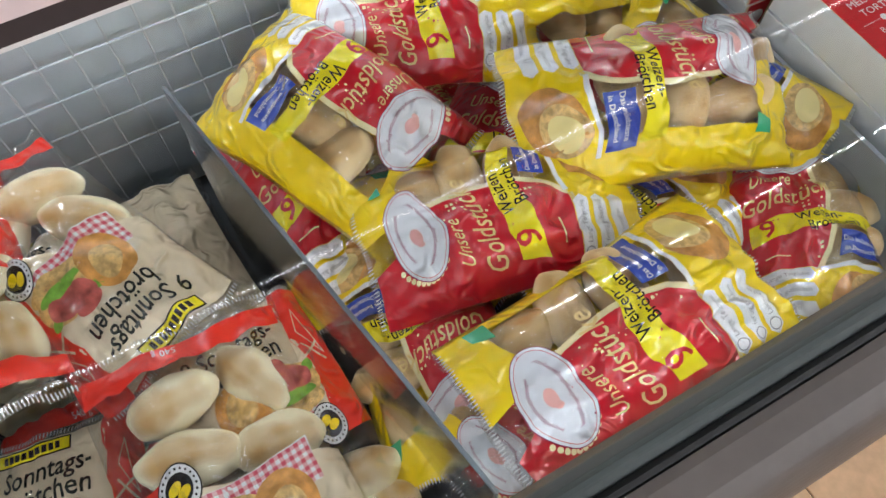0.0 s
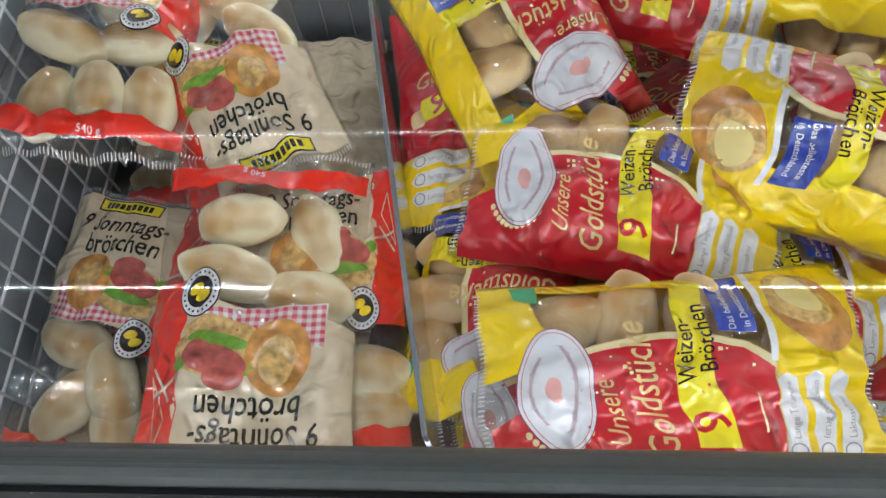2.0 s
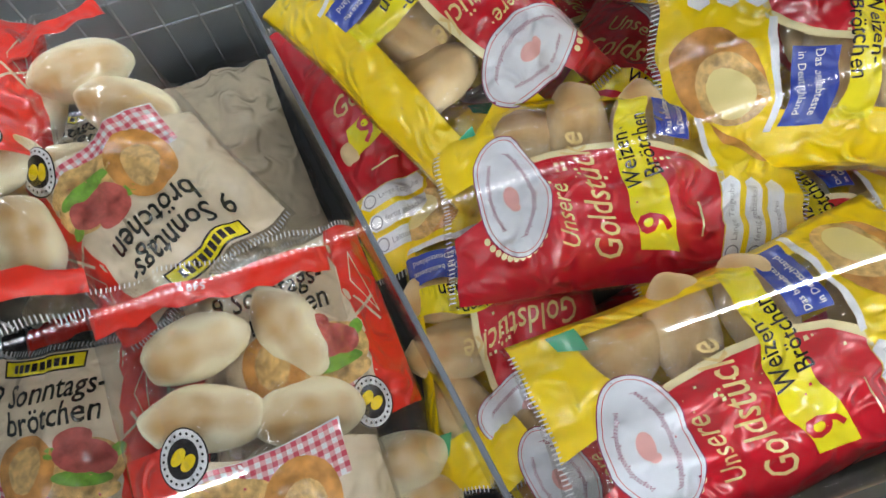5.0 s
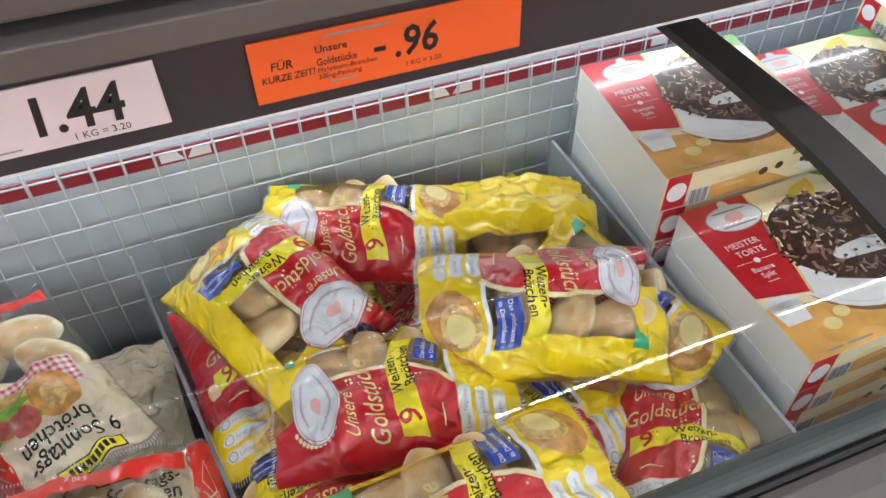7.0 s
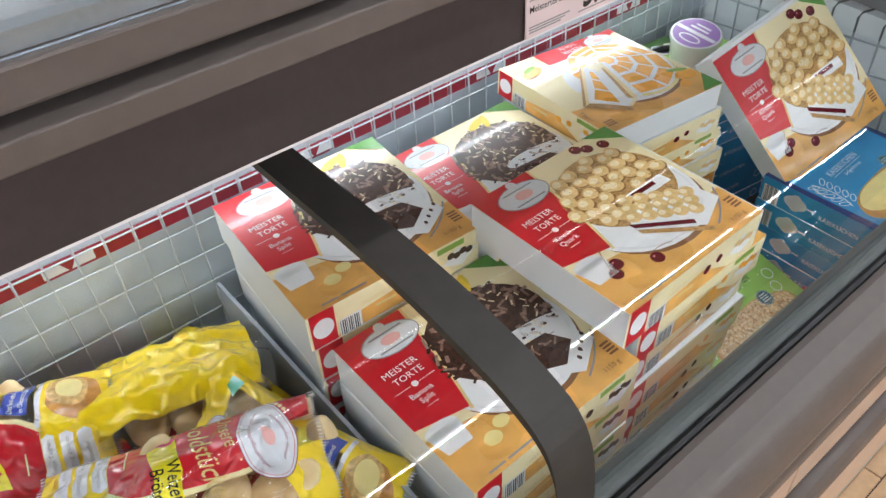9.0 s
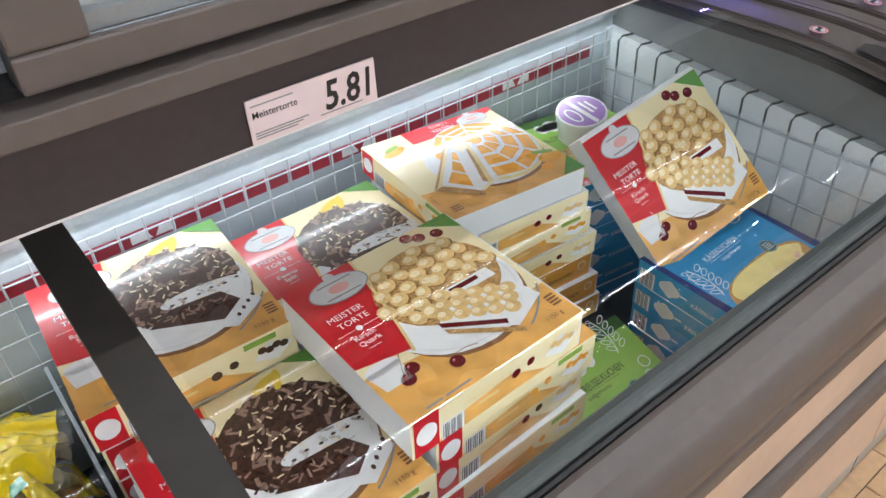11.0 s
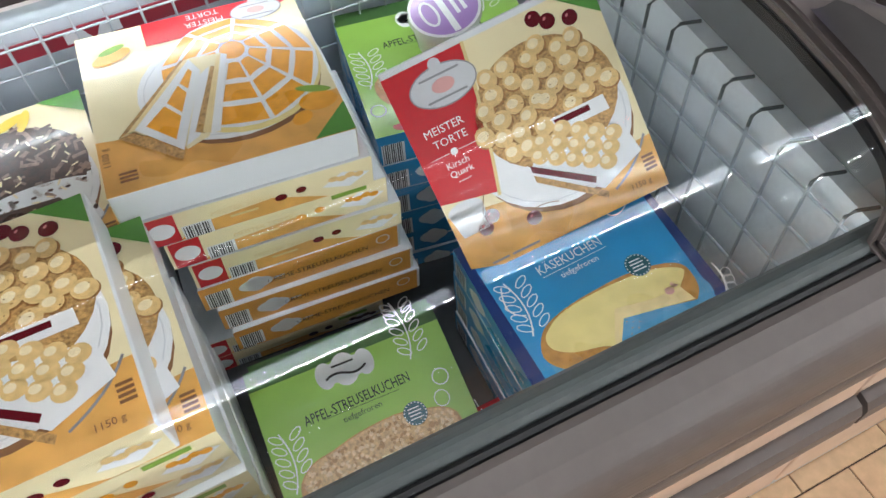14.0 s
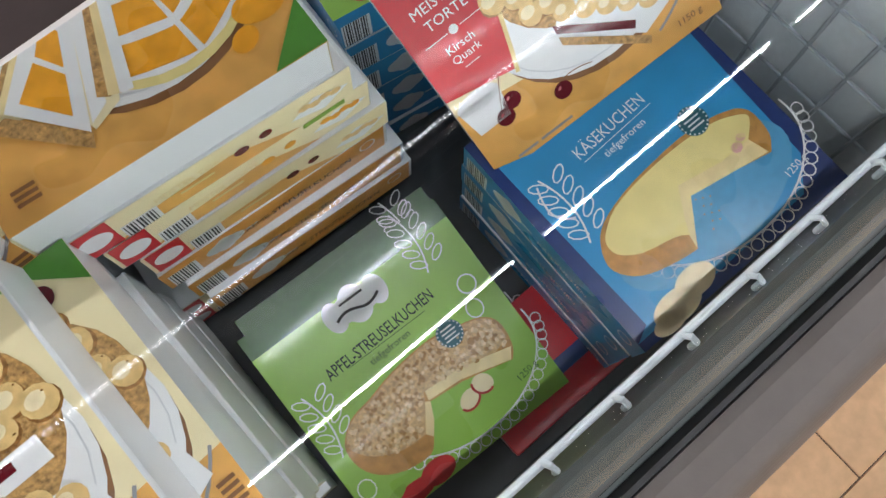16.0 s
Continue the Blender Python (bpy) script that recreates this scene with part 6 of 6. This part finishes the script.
# ---- the next freezer ----
NX0, NX1 = 2.235, 5.2
VIOLET = glow("violet_led", (0.28, 0.24, 1.0), 170.0)
nxt = empty("chest_freezer", pose(0, 0, 0), "neighbouring taupe chest freezer with violet-lit wire grid", "freezer")
part("bottom", box_bm(NX0, NX1, 0.0, YB + 0.1, 0.10, 0.50), DARKTRAY, nxt)
part("back_wall", box_bm(NX0, NX1, YB, YB + 0.08, 0.50, 1.30), LINER, nxt, "white inner liner")
part("end_wall", box_bm(NX0, NX0 + 0.03, 0.03, YB, 0.50, 0.94), LINER, nxt)
part("front_wall", box_bm(NX0, NX1, 0.03, 0.042, 0.50, 0.85), GASKET, nxt)
part("rim", extrude_bm(rim, NX0, NX1), GASKET, nxt, "grey-green plastic rim")
part("seal", extrude_bm([(0.009, 0.84), (0.009, 0.857), (0.004, 0.862), (-0.001, 0.860), (-0.002, 0.84)], NX0, NX1), BLACK, nxt)
part("fascia", extrude_bm(fascia, NX0 - 0.012, NX1), TAUPE, nxt, "rounded taupe front panel")
part("body_panel", box_bm(NX0 - 0.01, 3.6, -0.045, -0.02, 0.13, 0.697, 0.004), CREAM, nxt, "cream lower body panel")
part("body_panel", box_bm(3.604, NX1, -0.045, -0.02, 0.13, 0.697, 0.004), CREAM, nxt, "cream lower body panel")
part("bumper_rail", extrude_bm([(-0.045, 0.43), (-0.062, 0.435), (-0.070, 0.45), (-0.070, 0.49), (-0.062, 0.505), (-0.045, 0.51)], NX0 - 0.01, NX1), TAUPE, nxt)
part("kick_plate", box_bm(NX0 - 0.01, NX1, -0.03, -0.015, 0.0, 0.13), ALU, nxt)
part("hull", box_bm(NX0 - 0.01, NX1, -0.02, 0.03, 0.10, 0.83), DARKTRAY, nxt)
part("corner_joint", box_bm(X1 + 0.046, NX0 - 0.013, -0.03, 0.9, 0.0, 0.83), BLACK, nxt)
part("wire_grid", grid_bm([NX0 + 0.05 + 0.0445 * k for k in range(66)], [0.60, 0.66, 0.72, 0.78, 0.838, 0.905, 0.97, 1.03, 1.09, 1.15], lambda a, b: (a, 0.766, b), (NX0 + 0.03, NX1), (0.52, 1.16)), WIRE, nxt, "white coated wire grid")
part("top_rail", box_bm(NX0, NX1, 0.70, 0.80, 1.19, 1.22, 0.004), ALU, nxt, "aluminium rail")
for k in range(60):
    x = NX0 + 0.06 + 0.0445 * k
    if k % 9 != 4:
        part("price_strip", box_bm(x + 0.002, x + 0.0425, 0.774, 0.777, 1.10, 1.135), RED, nxt, "dark red price strip")
vd = bmesh.new()
for k in range(240):
    x = NX0 + 0.2 + 0.011 * k
    vd.faces.new([vd.verts.new((x + dx * 0.003, 0.715 + dy * 0.003, 1.1885)) for dx, dy in ((-1, -1), (-1, 1), (1, 1), (1, -1))])
tagged(part("diodes", vd, VIOLET, nxt, "row of violet diodes"), kind="stuff")


# slid-back lid frames with handles
def profile_bm(x0, x1, lift, thick=0.012, grow=0.0):
    bm = bmesh.new()
    pts = [(-0.012 - grow, 0.862 + lift)] + [(y - grow, z + lift) for y, z in LID]
    lo = [(y, z - thick) if i else (y + 0.004, z - 0.004) for i, (y, z) in enumerate(pts)]
    cols = [[bm.verts.new((x, *p)) for p in q] for x, q in ((x0, lo), (x0, pts), (x1, pts), (x1, lo))]
    for q in range(4):
        for i in range(len(pts) - 1):
            bm.faces.new((cols[q][i], cols[q][i + 1], cols[(q + 1) % 4][i + 1], cols[(q + 1) % 4][i]))
    for i in (0, -1):
        bm.faces.new([cols[q][i] for q in range(4)])
    bmesh.ops.recalc_face_normals(bm, faces=bm.faces)
    bmesh.ops.bevel(bm, geom=[e for e in bm.edges if len(e.link_faces) == 2 and e.calc_face_angle(0) > 1.0], offset=0.003, segments=2, affect="EDGES")
    return bm


lids = empty("sliding_lid_frames", pose(0, 0, 0), "stacked taupe sliding lid frames with moulded handles", "lid")
part("side_frame", profile_bm(2.106, 2.112, 0.0, 0.012), TAUPE, lids)
for x0, x1, lift in ((2.114, 2.200, 0.004), (2.206, 2.226, 0.012), (2.234, 2.278, 0.008), (2.284, 2.363, 0.014)):
    part("frame_band", profile_bm(x0, x1, lift, 0.02, lift), TAUPE, lids, "taupe curved frame band")
# Black sheet added below the frames to draw the shade in their gaps.
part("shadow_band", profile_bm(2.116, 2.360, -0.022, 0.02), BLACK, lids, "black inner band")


def lid_point(k):
    j = min(int(k), len(LID_KEYS) - 2)
    f = k - j
    return tuple(LID_KEYS[j][i] * (1 - f) + LID_KEYS[j + 1][i] * f for i in (0, 1))


def handle(x, lift, hollow):
    """Arched grip: a rounded rim round a lens-shaped hollow."""
    bm = bmesh.new()
    n = 22
    rows = []
    for i in range(n + 1):
        t = i / n
        y, z = lid_point(2.9 + t * 7.8)
        wide = math.sin(math.pi * t) ** 0.55
        if hollow:
            cut = [(-0.034, 0.010), (-0.022 + 0.010 * wide, 0.0065), (-0.010 + 0.026 * wide, 0.006), (0.004 + 0.036 * wide, 0.009)]
        else:
            cut = [(0.002 + 0.036 * wide, 0.004), (0.004 + 0.038 * wide, 0.017 * wide + 0.004), (0.010 + 0.041 * wide, 0.021 * wide + 0.005), (0.017 + 0.043 * wide, 0.016 * wide + 0.004), (0.020 + 0.045 * wide, 0.002)]
        rows.append([bm.verts.new((x + dx * (1 if not hollow else 0.9), y - 0.004 - lift, z + lift + dz)) for dx, dz in cut])
    for a, b in zip(rows, rows[1:]):
        for q in range(len(a) - 1):
            bm.faces.new((a[q], a[q + 1], b[q + 1], b[q]))
    return bm


# Taupe lacquer darkened: the shade inside the grips is put into the colour.
HOLLOW_SHADE = paint("dark_grip_hollow", (0.028, 0.023, 0.022), 0.5, var=0.1, scale=60, bump=0.05, bscale=500, stain=0.1)
for x, lift in ((2.148, 0.003), (2.312, 0.013)):
    part("handle", handle(x, lift, False), TAUPE, lids, "moulded taupe arched handle", smooth=True)
    part("handle_hollow", handle(x, lift, True), HOLLOW_SHADE, lids, "dark hollow of the handle", smooth=True)
for x, lift in ((2.138, 0.0075), (2.304, 0.0175)):
    P = Print()
    P.add("badge_edge", I_RED, 1, ell(0, 0, 0.017, 0.017)).add("badge", I_WHITE, 2, ell(0, 0, 0.0155, 0.0155)).add("badge_ring", I_RED, 3, *stroke(ell(0, 0, 0.0125, 0.0125, 0, 20), 0.002, True)).add("badge_mark", BLACKINK, 4, rect(-0.009, -0.003, 0.009, 0.003), rect(-0.009, -0.007, -0.004, 0.0), rect(0.004, 0.0, 0.009, 0.007))
    P.lay(lids, lambda u, v, o: (x + u, 0.288 + v - lift, 1.0305 + lift + 0.07 * v + o), 0.0004)
# printed pink film on the next lid
S_PINK = ink("sticker_pink", (0.30, 0.02, 0.06), var=0.25, scale=10)
S_PEACH = ink("sticker_peach", (0.62, 0.20, 0.06), var=0.2, scale=10)
S_MAGENTA = ink("sticker_magenta", (0.20, 0.012, 0.05), var=0.2)
lens_ = [0.0]
for (ya, za), (yb, zb) in zip(LID, LID[1:]):
    lens_.append(lens_[-1] + math.hypot(yb - ya, zb - za))


def on_lid(s):
    s = min(max(s, 0.0), lens_[-1] - 1e-6)
    j = max(i for i, q in enumerate(lens_[:-1]) if q <= s)
    f = (s - lens_[j]) / (lens_[j + 1] - lens_[j])
    return LID[j][0] * (1 - f) + LID[j + 1][0] * f, LID[j][1] * (1 - f) + LID[j + 1][1] * f


st = empty("lid_sticker", pose(0, 0, 0), "pink and peach printed ice cream film on a glass lid", "sticker")
P = Print((0.03, 0.02))
P.add("pink_field", S_PINK, 1, rect(0, 0.30, 0.16, 0.74)).add("peach_field", S_PEACH, 1, rect(0, 0.02, 0.16, 0.16)).add("blend_field", ink("sticker_coral", (0.46, 0.06, 0.07), var=0.2, scale=10), 1, rect(0, 0.16, 0.16, 0.30)).add("dark_end", S_MAGENTA, 2, rect(0, 0.58, 0.16, 0.76))
P.add("ice_bar", I_CHOC, 3, ell(0.10, 0.13, 0.026, 0.060, 10, 20)).add("ice_cream", I_CAKE, 3, ell(0.06, 0.36, 0.05, 0.03, 0, 18)).add("ice_tip", I_DOLLOP2, 4, ell(0.10, 0.176, 0.018, 0.018)).add("cone", I_CRUST, 3, ell(0.085, 0.50, 0.05, 0.018, 20, 16))
P.add("logo_edge", I_WHITE, 4, ell(0.075, 0.255, 0.040, 0.034)).add("logo", I_CHOC, 5, *stroke(ell(0.075, 0.255, 0.034, 0.028, 0, 22), 0.003, True), rect(0.05, 0.250, 0.10, 0.262))
P.lay(st, lambda x, s, o: (2.366 + x, on_lid(s)[0] - o * 0.4, on_lid(s)[1] + 0.006 + o), 0.0006)
lidg = bmesh.new()
cols = [[lidg.verts.new((x, y, z + 0.002)) for y, z in LID] for x in (2.364, 2.60)]
for i in range(len(LID) - 1):
    lidg.faces.new((cols[0][i], cols[1][i], cols[1][i + 1], cols[0][i + 1]))
part("glass_lid", lidg, GLASS, nxt, "clear curved glass lid", smooth=True, sheet=True).visible_shadow = False


def ice_box(x, y, z, w, d, h, rz, mats, label, logo=I_WHITE):
    ob = mesh_ob("ice_cream_box", box_bm(-w / 2, w / 2, -d / 2, d / 2, 0, h, 0.002), mats)
    ob.matrix_world = pose(x, y, z, 0, 0, rz)
    tagged(ob, label, "ice cream box", "ice cream boxes")
    P = Print()
    P.add("logo", logo, 1, ell(-w * 0.1, d * 0.1, w * 0.22, d * 0.22)).add("logo_bars", I_CHOC, 2, rect(-w * 0.22, d * 0.07, w * 0.04, d * 0.12)).add("picture", I_CHOC, 1, ell(w * 0.22, -d * 0.22, w * 0.16, d * 0.06, 35), ell(-w * 0.05, -d * 0.3, w * 0.16, d * 0.1))
    P.lay(ob, lambda u, v, o: (u, v, h + o))
    Q = Print().add("side_mark", logo, 1, rect(-w * 0.4, h * 0.3, -w * 0.1, h * 0.6)).add("barcode", logo, 1, rect(w * 0.2, h * 0.2, w * 0.36, h * 0.7))
    for k in range(4):
        Q.add("barcode_bar", I_CHOC, 2, rect(w * 0.215 + w * 0.035 * k, h * 0.24, w * 0.225 + w * 0.038 * k, h * 0.66))
    Q.lay(ob, lambda u, v, o: (u, -d / 2 - o, v))
    return ob


I_ICE = ink("ice_blue_box", (0.12, 0.30, 0.75), var=0.1)
I_MAROON = ink("maroon_box", (0.10, 0.015, 0.02), var=0.2)
I_ROSE = ink("rose_box", (0.70, 0.18, 0.24), var=0.2)
ice_box(2.725, 0.45, 0.86, 0.21, 0.22, 0.10, -4, I_ICE, "ice-blue ice cream box on a pile")
ice_box(3.16, 0.52, 0.74, 0.16, 0.16, 0.20, 8, I_MAROON, "dark maroon ice cream box")
ice_box(2.90, 0.25, 0.78, 0.12, 0.12, 0.10, 12, I_ROSE, "rose and white ice cream box")
ice_box(3.05, 0.28, 0.76, 0.14, 0.14, 0.09, -8, I_MAROON, "maroon chocolate ice cream box")
ice_box(2.74, 0.14, 0.74, 0.14, 0.12, 0.09, 4, I_ICE, "ice-blue and white ice cream box")
for k in range(10):
    ice_box(2.42 + 0.20 * (k % 5), 0.20 + 0.30 * (k // 5), 0.50, 0.18, 0.26, 0.24, (k * 7) % 5 - 2, (I_ICE, I_MAROON, I_ROSE)[k % 3], "ice cream box low in the neighbouring chest")
for k in range(8):
    ice_box(3.36 + 0.22 * (k % 4), 0.22 + 0.30 * (k // 4), 0.50, 0.20, 0.26, 0.30, (k * 5) % 7 - 3, (I_MAROON, I_ROSE, I_ICE)[k % 3], "ice cream box in the far part of the chest")

# ---- floor tiles ----
def tile_mesh(w, d):
    bm = box_bm(-w / 2 + 0.0015, w / 2 - 0.0015, -d / 2 + 0.0015, d / 2 - 0.0015, -0.006, 0.0, 0.0012, 1)
    me = bpy.data.meshes.new("tile")
    bm.to_mesh(me)
    bm.free()
    me.materials.append(TILE)
    return me


tm = tile_mesh(tile_x, tile_y)
rest = bmesh.new()
for j in range(61):
    for i in range(-30, 38):
        x, y = 0.111 + tile_x * (i + 0.5 * (j % 2)), -0.072 + tile_y * (0.5 - j)
        if -0.2 < x < 4.2 and y > -1.1:
            ob = new("tile", tm)
            ob.location = (x, y, 0)
            ob.parent = floor
        elif j > 0:
            q = [rest.verts.new((x + a * (tile_x / 2 - 0.0015), y + b * (tile_y / 2 - 0.0015), -0.0005)) for a, b in ((-1, -1), (1, -1), (1, 1), (-1, 1))]
            rest.faces.new(q)
tagged(part("far_tiles", rest, TILE, floor, "sand-coloured tiles"), kind="stuff")
